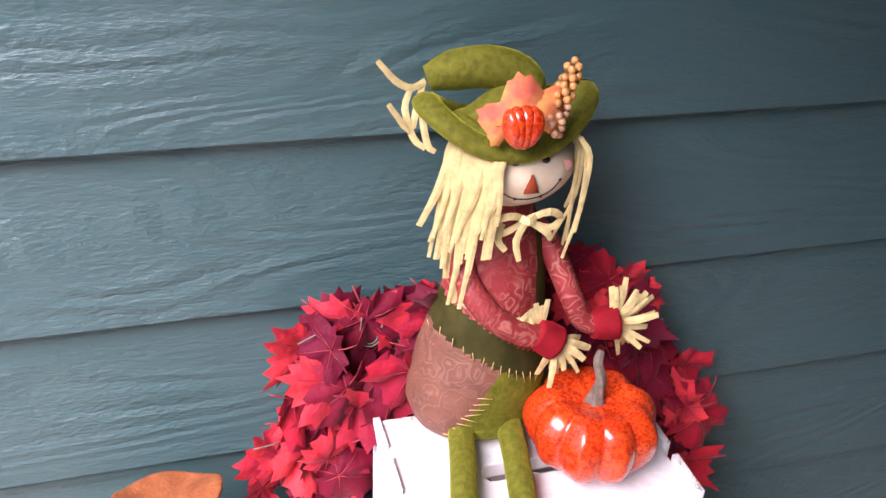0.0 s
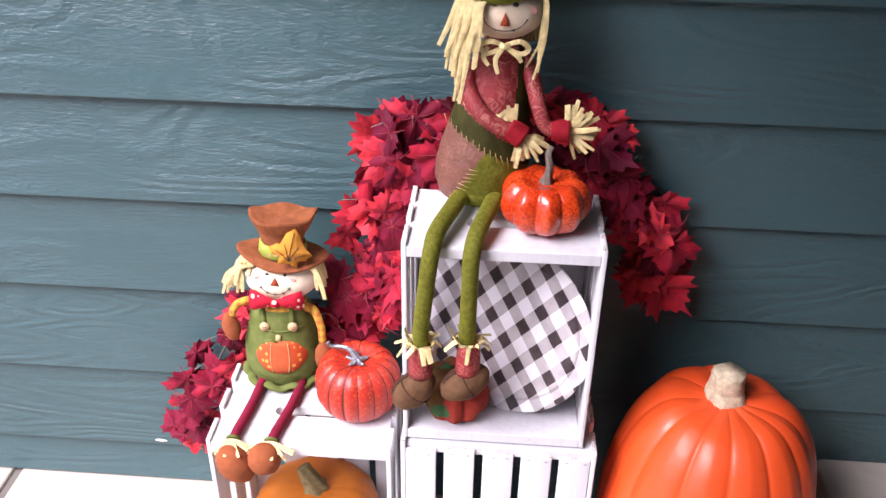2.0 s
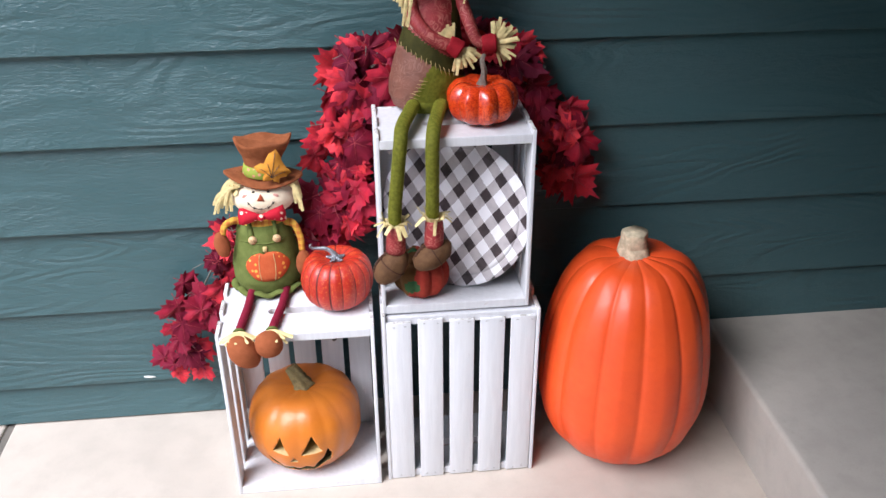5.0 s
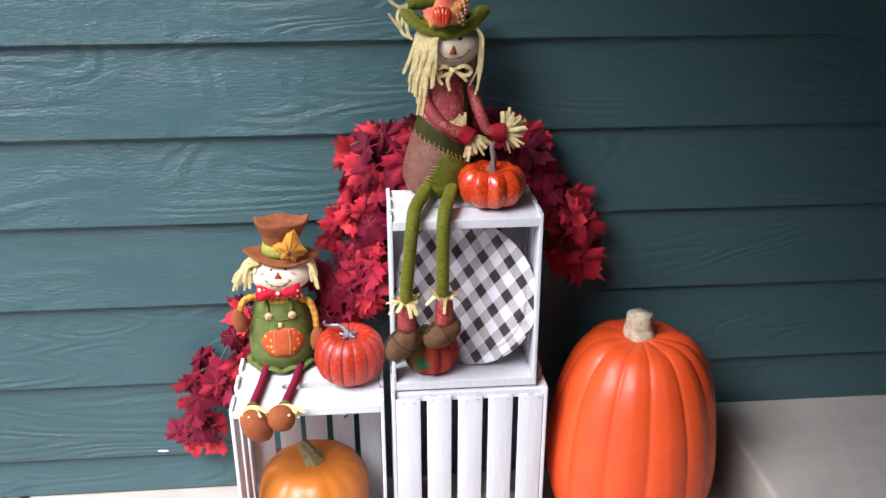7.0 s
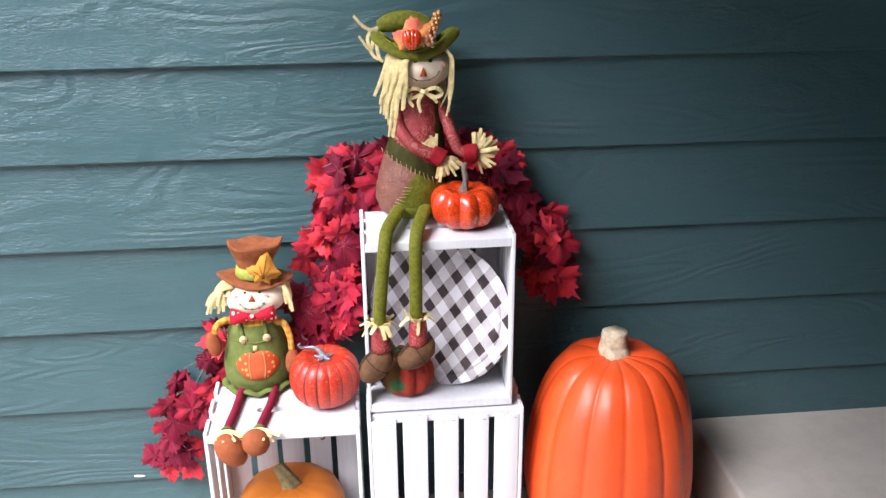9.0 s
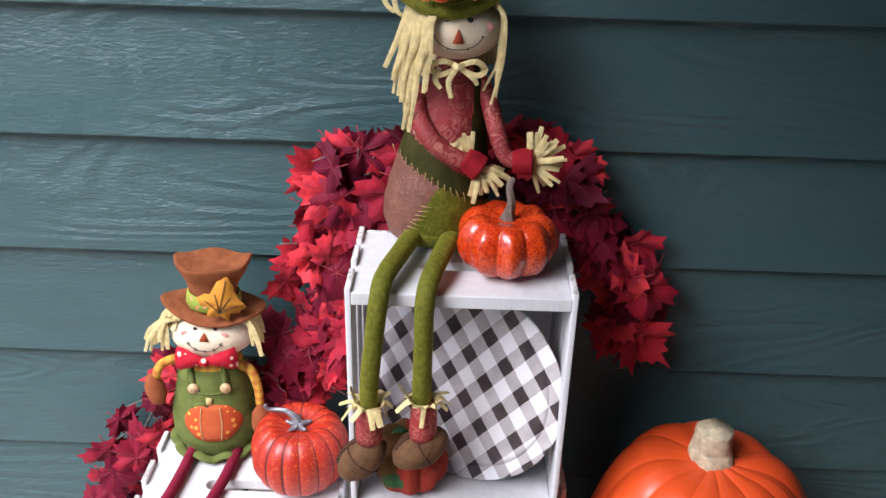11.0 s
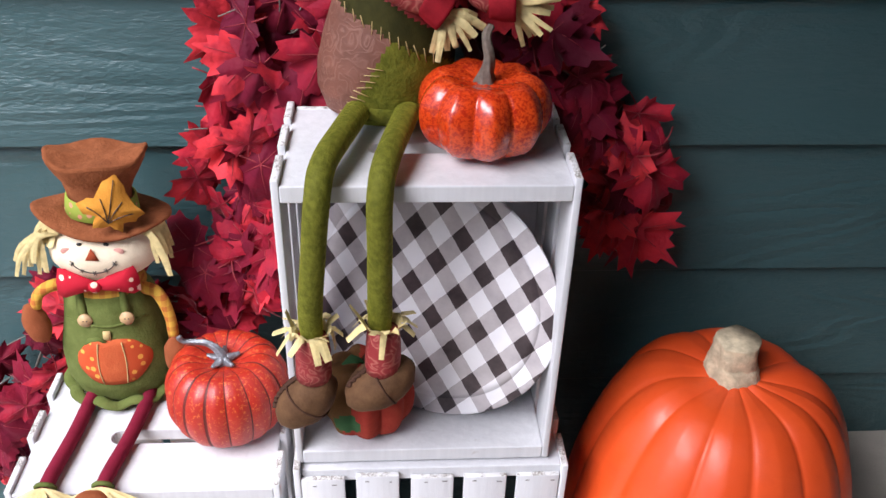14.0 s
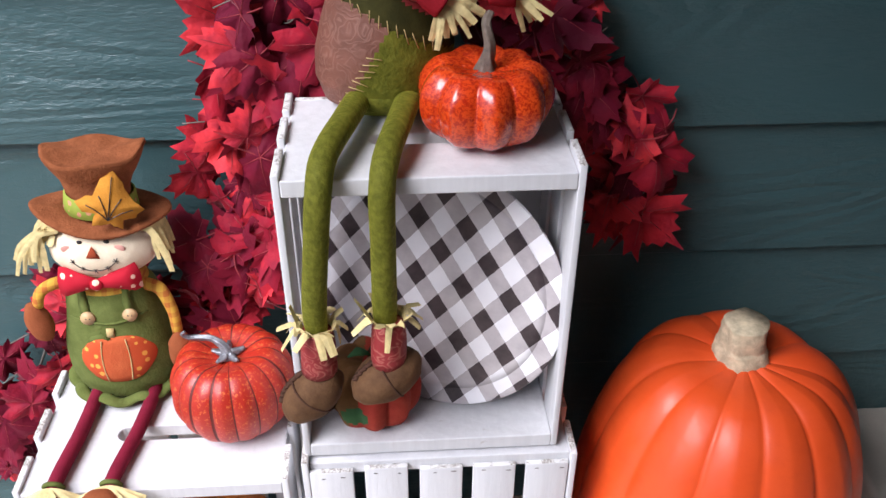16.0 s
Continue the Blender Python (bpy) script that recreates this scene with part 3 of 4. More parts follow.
# ---- pumpkins ----
def stem(parent, points, radii, material, label, ridges=6, twist=0.0, name="stem", relief=0.16):
    bm = bmesh.new()
    pts = smooth_path(points, 5)
    n, seg = len(pts), ridges * 4
    rings = []
    for i, p in enumerate(pts):
        u = i / (n - 1) * (len(radii) - 1)
        k = min(int(u), len(radii) - 2)
        r = radii[k] + (radii[k + 1] - radii[k]) * (u - k)
        _, side, top = frame_along(pts, i, Vector((0.1, 1, 0.1)))
        ring = []
        for j in range(seg):
            a = 2 * math.pi * j / seg + twist * i / n
            q = r * (1 + relief * math.cos(ridges * 2 * math.pi * j / seg) + 0.10 * noise.noise(Vector((j * 0.9, i * 0.5, r * 99))))
            ring.append(bm.verts.new(p + side * q * math.cos(a) + top * q * math.sin(a)))
        rings.append(ring)
    for a, b in zip(rings, rings[1:]):
        for j in range(seg):
            bm.faces.new((a[j], a[(j + 1) % seg], b[(j + 1) % seg], b[j]))
    for ring in (rings[0], rings[-1]):
        bm.faces.new(ring)
    ob = part(name, bm, material, parent, label)
    return ob


big = thing("pumpkin", (0.398, -0.216, 0.0), "very tall bright orange artificial pumpkin standing on the concrete", "pumpkin")
bm = bmesh.new()
gourd_mesh(bm, 0.192, 0.534, [20, 58, 100, 140, 178, 208, 237, 264, 292, 318, 340], 0.064, 264, 80, 0.69, 0.33, 0.035, 0.02, 0.03, 3, 0.10)
part("body", bm, BIG_SKIN, big)
stem(big, [(0, 0.012, 0.508), (-0.001, 0.013, 0.530), (-0.002, 0.010, 0.548), (-0.003, 0.010, 0.566)], [0.036, 0.031, 0.0275, 0.0265], BIG_STEM, "cut cream-coloured stem", 5, 0.5, relief=0.07)

top_pumpkin = thing("pumpkin", (0.064, -0.192, 0.8256), "small glossy mottled orange pumpkin on the upper crate", "pumpkin")
bm = bmesh.new()
gourd_mesh(bm, 0.0715, 0.087, even(9, 14, 5, 2), 0.16, 180, 56, 0.62, 0.62, 0.16, 0.08, 0.03, 7)
part("body", bm, ORANGE_GLOSS, top_pumpkin)
stem(top_pumpkin, [(0, 0, 0.070), (0.001, -0.001, 0.083), (0.003, 0.0, 0.100), (0.0, 0.006, 0.118), (0.005, 0.012, 0.127)], [0.0115, 0.0066, 0.0052, 0.0046, 0.0034], GREY_STEM, "twisted grey-brown stem", 5, 2.0)

red_pumpkin = thing("pumpkin", (-0.240, -0.189, 0.4252), "red-orange ribbed pumpkin with a pewter stem on the low crate", "pumpkin")
bm = bmesh.new()
gourd_mesh(bm, 0.0765, 0.121, even(17, 5, 2, 5), 0.055, 238, 60, 0.66, 0.42, 0.15, 0.06, 0.02, 11, 0, 1, 0.034)
part("body", bm, [RED_GOURD, RED_GROOVE], red_pumpkin)
stem(red_pumpkin, [(0.0, 0, 0.098), (-0.001, 0, 0.109), (-0.006, 0.003, 0.119), (-0.018, 0.008, 0.126), (-0.034, 0.010, 0.127), (-0.046, 0.008, 0.129), (-0.052, 0.006, 0.136), (-0.048, 0.004, 0.141)],
     [0.0130, 0.0070, 0.0050, 0.0040, 0.0035, 0.0030, 0.0022, 0.0016], SILVER_STEM, "curled pewter-grey stem", 5, 1.0)
for k in range(5):
    a = 2 * math.pi * k / 5 + 0.4
    d = Vector((math.cos(a), math.sin(a), 0))
    stem(red_pumpkin, [d * 0.004 + Vector((0, 0, 0.1085)), d * 0.012 + Vector((0, 0, 0.1080)), d * 0.021 + Vector((0, 0, 0.1100))], [0.0052, 0.0044, 0.0020], SILVER_STEM, "pewter-grey foot of the stem", 3, 0.0, name="stem_foot")


def carve(body, cutters):
    """Cuts the holes out of a mesh for good."""
    for c in cutters:
        b = body.modifiers.new("cut", "BOOLEAN")
        b.operation, b.object, b.solver = "DIFFERENCE", c, "EXACT"
    me = bpy.data.meshes.new_from_object(body.evaluated_get(bpy.context.evaluated_depsgraph_get()))
    body.modifiers.clear()
    body.data = me
    for c in cutters:
        bpy.data.objects.remove(c)


jack = thing("carved_pumpkin", (-0.336, -0.186, 0.0192), "carved orange pumpkin with triangle eyes inside a crate", "pumpkin")
bm = bmesh.new()
gourd_mesh(bm, 0.130, 0.202, even(15, 3, 6, 9), 0.030, 120, 44, 0.68, 0.6, 0.07, 0.03, 0.03, 13)
jack_body = part("body", bm, [JACK_SKIN, JACK_FLESH, JACK_DARK, JACK_MOULD], jack)
bpy.context.view_layer.update()
JACK_YAW = -9.0   # the carved face looks a little towards -x


def cutter(outline, depth, wall_mat):
    """A prism through the skin, in a plane before the pumpkin; (u, z) outline."""
    bm = bmesh.new()
    m = jack.matrix_world @ pose(0, 0, 0, 0, 0, JACK_YAW)
    a = [bm.verts.new(m @ Vector((u, -0.16, zz))) for u, zz in outline]
    b = [bm.verts.new(m @ Vector((u * 0.95, -depth, zz))) for u, zz in outline]
    k = len(outline)
    bm.faces.new(a)
    # back of the cut painted dark, as shade of a hollow that isn't modelled
    bm.faces.new(b).material_index = 2
    for i in range(k):
        bm.faces.new((a[i], a[(i + 1) % k], b[(i + 1) % k], b[i])).material_index = wall_mat
    return part("cutter", bm, [JACK_SKIN, JACK_FLESH, JACK_DARK, JACK_MOULD], None, smooth=False)


carve(jack_body, [
    cutter([(-0.052, 0.094), (-0.014, 0.091), (-0.031, 0.136)], 0.068, 1),
    cutter([(0.014, 0.090), (0.060, 0.095), (0.039, 0.140)], 0.068, 1),
    cutter([(-0.012, 0.070), (0.006, 0.070), (-0.003, 0.083)], 0.085, 1),
    cutter([(-0.070, 0.072), (-0.050, 0.046), (-0.030, 0.036), (-0.010, 0.041), (0.004, 0.030), (0.022, 0.040), (0.036, 0.032), (0.055, 0.050), (0.074, 0.058), (0.080, 0.078), (0.072, 0.098),
            (0.062, 0.074), (0.048, 0.063), (0.038, 0.047), (0.022, 0.054), (0.004, 0.043), (-0.010, 0.052), (-0.030, 0.047), (-0.050, 0.056)], 0.080, 3),
])
stem(jack, [(0, 0, 0.185), (-0.004, 0.0, 0.200), (-0.013, 0.004, 0.216), (-0.024, 0.010, 0.232)], [0.026, 0.017, 0.0145, 0.0125], JACK_STEM, "dry olive-brown ribbed stem", 6, 0.5)

cloth_pumpkin = thing("cloth_pumpkin", (-0.064, -0.226, 0.4612), "small stuffed patchwork pumpkin in brown and red cloth inside the crate", "pumpkin")
bm = bmesh.new()
gourd_mesh(bm, 0.060, 0.098, even(9, 8, 4, 4), 0.20, 108, 36, 0.66, 0.6, 0.14, 0.06, 0.04, 17)
for f in bm.faces:
    c = f.calc_center_median()
    if c.x < -0.020 + 0.3 * (c.z - 0.05):
        f.material_index = 1
    if (Vector((c.x + 0.022, 0, c.z - 0.040))).length < 0.016 and c.y < 0:
        f.material_index = 2
part("body", bm, [PATCH_RED, PATCH_BROWN, PATCH_GREEN], cloth_pumpkin)
stem(cloth_pumpkin, [(0, 0, 0.080), (0.002, 0, 0.100), (0.006, -0.004, 0.114)], [0.006, 0.005, 0.004], BRAID, "brown cloth stem", 4)
bm = bmesh.new()
for a, l in ((200, 0.030), (320, 0.026)):
    d = Vector((math.cos(radians(a)), math.sin(radians(a)), 0))
    tube(bm, [Vector((0, 0, 0.094)), Vector((0, 0, 0.104)) + d * l * 0.5, Vector((0, 0, 0.100)) + d * l], [0.003, 0.009, 0.001], 8, 0, 0.25)
part("cloth_leaf", bm, PATCH_GREEN, cloth_pumpkin, "green cloth leaf")

# ---- round tray in the upper crate ----
tray = thing("round_tray", (0.002, -0.205, 0.4612), "round black and white checked tray leaning inside the crate", "tray", turn=-26)
TRAY_R, TRAY_LEAN = 0.162, 8.0
tm = pose(0, 0, 0.001, 90 - TRAY_LEAN, 0, 0) @ Matrix.Translation((0, TRAY_R, 0))


def turned_ring(profile, seg=96):
    """A shape turned round z from (radius, height) points."""
    bm = bmesh.new()
    rings = [[bm.verts.new((rr * math.cos(2 * math.pi * j / seg), rr * math.sin(2 * math.pi * j / seg), zz)) for j in range(seg if rr else 1)] for rr, zz in profile]
    for a, b in zip(rings, rings[1:]):
        for j in range(seg):
            bm.faces.new(list(dict.fromkeys([a[j % len(a)], a[(j + 1) % len(a)], b[(j + 1) % len(b)], b[j % len(b)]])))
    return bm


disc = part("disc", turned_ring([(0.0, 0.004), (TRAY_R * 0.80, 0.004), (TRAY_R * 0.86, 0.0043), (TRAY_R * 0.86, 0.0015), (0.0, 0.0)]), CHECK, tray)
rim_ring = [(TRAY_R * 0.8602, 0.0043), (TRAY_R * 0.985, 0.0056), (TRAY_R, 0.0050), (TRAY_R, 0.0035), (TRAY_R * 0.8602, 0.0015)]
rim = part("rim", turned_ring(rim_ring + rim_ring[:1]), CHECK, tray, "raised checked rim")
disc.matrix_local = rim.matrix_local = tm


# ---- large sitting doll: one mesh ----
def large_doll():
    rng = random.Random(21)
    mats = [RED_BROCADE, BROWN_BROCADE, VELVET, OLIVE, CREAM, RAFFIA, RUST, BLACK, PEARL, SUEDE, BRAID, CRIMSON, ORANGE_LEAF, BERRY, STITCH, ORANGE_GLOSS, ROSE, HUSKS]
    (RED, BROWN, GREEN, DARK, SKIN, STRAW, NOSE, INK, BTN, BOOT, TRIM, CUFF, MAPLE, SEED, THREAD, GLOSS, CHEEK, HUSK) = range(len(mats))
    bm = bmesh.new()
    # body: a pear of cloth panels
    prof = [(0.8262, 0.050, 0.044), (0.838, 0.066, 0.058), (0.860, 0.073, 0.064), (0.890, 0.0745, 0.065), (0.920, 0.071, 0.062), (0.955, 0.064, 0.055), (0.990, 0.056, 0.048), (1.025, 0.049, 0.042), (1.055, 0.042, 0.036), (1.080, 0.030, 0.028), (1.100, 0.022, 0.022)]
    rows, seg, sub = [], 112, 9
    for k in range(len(prof) - 1):
        for q in range(sub if k < len(prof) - 2 else sub + 1):
            u = q / sub
            zz, rx, ry = (prof[k][i] + (prof[k + 1][i] - prof[k][i]) * u for i in range(3))
            cx, cy = -0.040 + 0.030 * max(0, (zz - 0.86) / 0.24), -0.102 + 0.016 * max(0, (zz - 0.96) / 0.13)
            row = []
            for j in range(seg):
                a = 2 * math.pi * j / seg
                w = 1 + 0.03 * noise.noise(Vector((math.cos(a) * 2, math.sin(a) * 2, zz * 22)))
                row.append(bm.verts.new((cx + rx * w * math.cos(a), cy + ry * w * math.sin(a), zz)))
            rows.append(row)
    bm.faces.new(rows[0]).material_index = BROWN
    for a, b in zip(rows, rows[1:]):
        for j in range(seg):
            f = bm.faces.new((a[j], a[(j + 1) % seg], b[(j + 1) % seg], b[j]))
            c = f.calc_center_median()
            hi, lo = 1.004 - 0.66 * (c.x + 0.09), 0.962 - 0.52 * (c.x + 0.092)
            f.material_index = RED if c.z > hi else DARK if c.z > lo else BROWN
            if c.z < lo and c.x > -0.084 + (c.z - 0.835) * 0.56 and c.y < -0.07:
                f.material_index = GREEN
            if c.z > hi and c.x > 0.012 and c.y < -0.09:
                f.material_index = DARK

    def on_body(x, zz, out=0.002):
        for k in range(len(prof) - 1):
            if prof[k][0] <= zz <= prof[k + 1][0]:
                u = (zz - prof[k][0]) / (prof[k + 1][0] - prof[k][0])
                rx, ry = (prof[k][i] + (prof[k + 1][i] - prof[k][i]) * u for i in (1, 2))
                cx = -0.040 + 0.030 * max(0, (zz - 0.86) / 0.24)
                t = max(-0.98, min(0.98, (x - cx) / rx))
                return Vector((x, -0.102 + 0.016 * max(0, (zz - 0.96) / 0.13) - ry * math.sqrt(1 - t * t) - out, zz))
        return Vector((x, -0.16, zz))

    # seams with long straggling stitches
    for i in range(13):
        u = (i + 0.5) / 13
        x = -0.100 + 0.118 * u
        p = on_body(x, 0.962 - 0.52 * (x + 0.092))
        d = Vector((rng.uniform(-0.35, 0.15), -0.25, 1)) * 0.009
        tube(bm, [p - d, p + d], 0.0005, 5, THREAD, steps=1)
    for i in range(9):
        zz = 0.842 + 0.062 * (i + 0.5) / 9
        p = on_body(-0.084 + (zz - 0.835) * 0.56, zz)
        d = Vector((1, -0.2, rng.uniform(-0.4, 0.1))) * 0.008
        tube(bm, [p - d, p + d], 0.0005, 5, THREAD, steps=1)
    # head
    hc = Vector((-0.012, -0.098, 1.133))
    blob(bm, hc, (0.060, 0.046, 0.042), SKIN, seg=40, rings=28, ripple=0.02)

    def on_head(x, zz, out=0.0008):
        t = 1 - ((x - hc.x) / 0.060) ** 2 - ((zz - hc.z) / 0.042) ** 2
        return Vector((x, hc.y - 0.046 * math.sqrt(max(t, 0.02)) - out, zz))

    p = on_head(-0.011, 1.130, 0.0)
    slab_shape(bm, [(-0.0075, -0.008), (0.0075, -0.008), (0, 0.0105)], 0.003, facing(p, (0, -1, 0.05)), NOSE, 0.001)
    for x in (-0.0260, 0.0035):
        blob(bm, on_head(x, 1.1510), (0.0042, 0.0012, 0.0034), INK, seg=10, rings=6)
    tube(bm, [on_head(-0.011 + 0.0320 * math.cos(a), 1.134 + 0.022 * math.sin(a)) for a in (math.pi * (1.10 + 0.8 * k / 8) for k in range(9))], 0.0006, 5, INK, steps=1)
    for x, zz in ((-0.0425, 1.129), (-0.024, 1.1135), (0.002, 1.1135), (0.0205, 1.129)):
        blob(bm, on_head(x, zz), (0.0016, 0.0010, 0.0016), INK, seg=8, rings=5)
    for x in (-0.049, 0.027):
        blob(bm, on_head(x, 1.141, -0.0005), (0.0075, 0.0012, 0.0065), CHEEK, seg=14, rings=6)
    # hat: rolled brim, floppy crown, sprig of leaves and berries
    brim = []
    for j in range(25):
        a = 2 * math.pi * j / 24
        brim.append(Vector((-0.022 + 0.076 * math.cos(a), -0.090 + 0.046 * math.sin(a), 1.160 + 0.036 * math.cos(a) ** 2 + 0.003 * math.cos(a))))
    tube(bm, brim, 0.0140, 14, GREEN, 0.72, (0, 0, 1), 3, cap=False)
    blob(bm, (-0.022, -0.092, 1.172), (0.066, 0.040, 0.011), GREEN, seg=28, rings=8)
    tube(bm, [(-0.030, -0.092, 1.165), (-0.020, -0.090, 1.182), (-0.003, -0.086, 1.196), (-0.009, -0.080, 1.213), (-0.038, -0.076, 1.221), (-0.070, -0.070, 1.217), (-0.093, -0.066, 1.209)],
         [0.040, 0.028, 0.0215, 0.0200, 0.0205, 0.0195, 0.0125], 20, GREEN, 0.9, (0, 1, 0.1), 5)
    for k in range(9):
        a = 2 * math.pi * k / 9
        blob(bm, (-0.034 + 0.0095 * math.cos(a), -0.166, 1.197 + 0.0035 * math.sin(a)), (0.0090, 0.0125, 0.0165), GLOSS, (0, 14 * math.cos(a), 0), 14, 12)
    for (x, zz, size, spin, tint) in ((-0.028, 1.203, 0.037, 8, MAPLE), (-0.044, 1.194, 0.028, 62, MAPLE), (-0.012, 1.202, 0.029, -46, MAPLE)):
        slab_shape(bm, maple_outline(size, int(spin), 0.92, 0.74), 0.0012, facing((x, -0.150 + 0.0015 * (spin > 20), zz), (0, -1, 0.25), spin), tint, 0.003)
    for k in range(46):
        u = k / 45
        c = Vector((-0.002 + 0.021 * u, -0.150 + 0.008 * u, 1.183 + 0.060 * u))
        a = k * 2.4
        w = 0.0098 * (1 - 0.45 * u)
        blob(bm, c + Vector((w * math.cos(a), w * math.sin(a), 0.002 * rng.uniform(-1, 1))), (0.0039,) * 3, SEED if u > 0.4 else HUSK, seg=8, rings=6)
    # straw sprig at the tip of the hat
    for pts in ([(-0.095, -0.068, 1.208), (-0.109, -0.074, 1.204), (-0.125, -0.077, 1.212), (-0.143, -0.080, 1.233)],
                [(-0.097, -0.068, 1.206), (-0.105, -0.077, 1.186), (-0.113, -0.083, 1.166), (-0.134, -0.086, 1.194)],
                [(-0.099, -0.068, 1.204), (-0.100, -0.077, 1.180), (-0.095, -0.083, 1.150), (-0.087, -0.083, 1.142)],
                [(-0.111, -0.074, 1.202), (-0.117, -0.080, 1.186), (-0.109, -0.083, 1.158), (-0.097, -0.083, 1.146)]):
        ribbon(bm, pts, 0.0068, STRAW)
    # straw hair
    for k in range(38):
        u = k / 37
        x0 = -0.080 + 0.036 * u + rng.uniform(-0.003, 0.003)
        y0 = -0.098 - 0.046 * u
        l = rng.uniform(0.065, 0.135) * (1 - 0.25 * u)
        if k in (12, 20, 27):
            l = 0.150
        sway = rng.uniform(-0.032, -0.003) * (1 - 0.5 * u)
        ribbon(bm, [(x0 + 0.012, y0 + 0.004, 1.166), (x0, y0 - 0.006, 1.150), (x0 + sway * 0.45, y0 - 0.012, 1.150 - l * 0.5), (x0 + sway, y0 - 0.014 + rng.uniform(-0.006, 0.006), 1.150 - l)], rng.uniform(0.0045, 0.0095), STRAW)
    for k in range(6):
        x0 = 0.047 + rng.uniform(-0.006, 0.006)
        y0 = -0.118 + rng.uniform(-0.02, 0.02)
        l = rng.uniform(0.055, 0.115)
        ribbon(bm, [(x0 - 0.006, y0, 1.168), (x0 + 0.004, y0 - 0.006, 1.150), (x0 + rng.uniform(-0.002, 0.010), y0 - 0.008, 1.150 - l * 0.5), (x0 - rng.uniform(0.0, 0.022), y0 - 0.010, 1.150 - l)], rng.uniform(0.0035, 0.0058), STRAW)
    for k in range(16):   # behind the head
        x0 = -0.060 + 0.096 * k / 15
        ribbon(bm, [(x0, -0.062, 1.160), (x0 * 1.05, -0.052, 1.12), (x0 * 1.1, -0.056, 1.06 + rng.uniform(-0.02, 0.02))], 0.008, STRAW)
    # straw bow at the neck
    for pts in ([(-0.010, -0.139, 1.091), (-0.030, -0.145, 1.099), (-0.046, -0.139, 1.089), (-0.034, -0.141, 1.079), (-0.010, -0.139, 1.090)],
                [(-0.010, -0.139, 1.091), (0.012, -0.143, 1.099), (0.026, -0.137, 1.087), (0.014, -0.139, 1.079), (-0.010, -0.139, 1.090)],
                [(-0.010, -0.141, 1.091), (-0.022, -0.147, 1.073), (-0.018, -0.149, 1.051)], [(-0.034, -0.139, 1.089), (-0.040, -0.145, 1.075), (-0.032, -0.147, 1.063)],
                [(-0.010, -0.141, 1.091), (0.010, -0.143, 1.077), (0.016, -0.141, 1.067)], [(-0.020, -0.139, 1.095), (-0.010, -0.147, 1.092), (0.001, -0.139, 1.095)]):
        ribbon(bm, pts, 0.0076, STRAW)
    # arms, cuffs and straw tufts
    tube(bm, [(-0.056, -0.096, 1.046), (-0.062, -0.126, 1.020), (-0.042, -0.152, 0.992), (-0.014, -0.160, 0.974), (0.008, -0.161, 0.967)], [0.0125, 0.0138, 0.0130, 0.0128, 0.0120], 16, RED, steps=5)
    tube(bm, [(0.018, -0.088, 1.060), (0.032, -0.106, 1.040), (0.046, -0.136, 1.000), (0.057, -0.148, 0.974), (0.071, -0.152, 0.966)], [0.0115, 0.0128, 0.0122, 0.0118, 0.0115], 16, RED, steps=5)
    tube(bm, [(0.002, -0.160, 0.972), (0.013, -0.161, 0.965), (0.025, -0.163, 0.957)], [0.0150, 0.0175, 0.0185], 16, CUFF)
    tube(bm, [(0.068, -0.151, 0.965), (0.081, -0.152, 0.966), (0.095, -0.153, 0.967)], [0.0150, 0.0180, 0.0195], 16, CUFF)
    for k in range(17):
        a = radians(-108 + 104 * k / 16 + rng.uniform(-8, 8))
        l = rng.uniform(0.026, 0.043)
        c, d = Vector((0.024, -0.164, 0.958)), Vector((math.cos(a), rng.uniform(-0.40, 0.35), math.sin(a)))
        ribbon(bm, [c, c + d * l * 0.55 + Vector((0, -0.003, 0.002)), c + d * l + Vector((0, 0, -0.004))], rng.uniform(0.0055, 0.0095), STRAW)
    for k in range(22):
        a = radians(-74 + 172 * k / 21 + rng.uniform(-7, 7))
        l = rng.uniform(0.036, 0.054)
        c, d = Vector((0.092, -0.154, 0.967)), Vector((math.cos(a), rng.uniform(-0.35, 0.3), math.sin(a)))
        ribbon(bm, [c, c + d * l * 0.55 + Vector((0, -0.003, 0)), c + d * l], rng.uniform(0.0055, 0.0095), STRAW)
    for k in range(7):
        a = radians(86 + 10 * k)
        c, d = Vector((0.010, -0.156, 0.972)), Vector((math.cos(a), -0.1, math.sin(a)))
        ribbon(bm, [c, c + d * 0.018, c + d * rng.uniform(0.028, 0.040)], 0.0075, STRAW)
    ribbon(bm, [(0.006, -0.156, 0.984), (-0.004, -0.158, 0.994), (-0.013, -0.160, 0.988), (-0.010, -0.161, 0.979), (-0.002, -0.160, 0.982), (-0.004, -0.159, 0.988)], 0.0055, STRAW)
    # pearl buttons
    for x, zz in ((-0.062, 1.000),):
        tube(bm, [on_body(x, zz, -0.001), on_body(x, zz, 0.004) + Vector((0, -0.014 if x > 0 else -0.004, 0))], 0.0062, 16, BTN, steps=1)
    # legs over the crate's front edge
    for x0, x1, x2, low in ((-0.063, -0.097, -0.117, 0.650), (-0.010, -0.037, -0.045, 0.658)):
        tube(bm, [(x0, -0.138, 0.848), (x0 + (x1 - x0) * 0.45, -0.200, 0.850), (x1, -0.268, 0.846), (x1 - 0.006, -0.296, 0.822), ((x1 + x2) / 2 - 0.003, -0.299, 0.760), (x2, -0.298, 0.690), (x2, -0.298, low)],
             [0.0140, 0.0138, 0.0134, 0.0132, 0.0128, 0.0132, 0.0115], 18, GREEN, up=(1, 0.05, 0), steps=6)
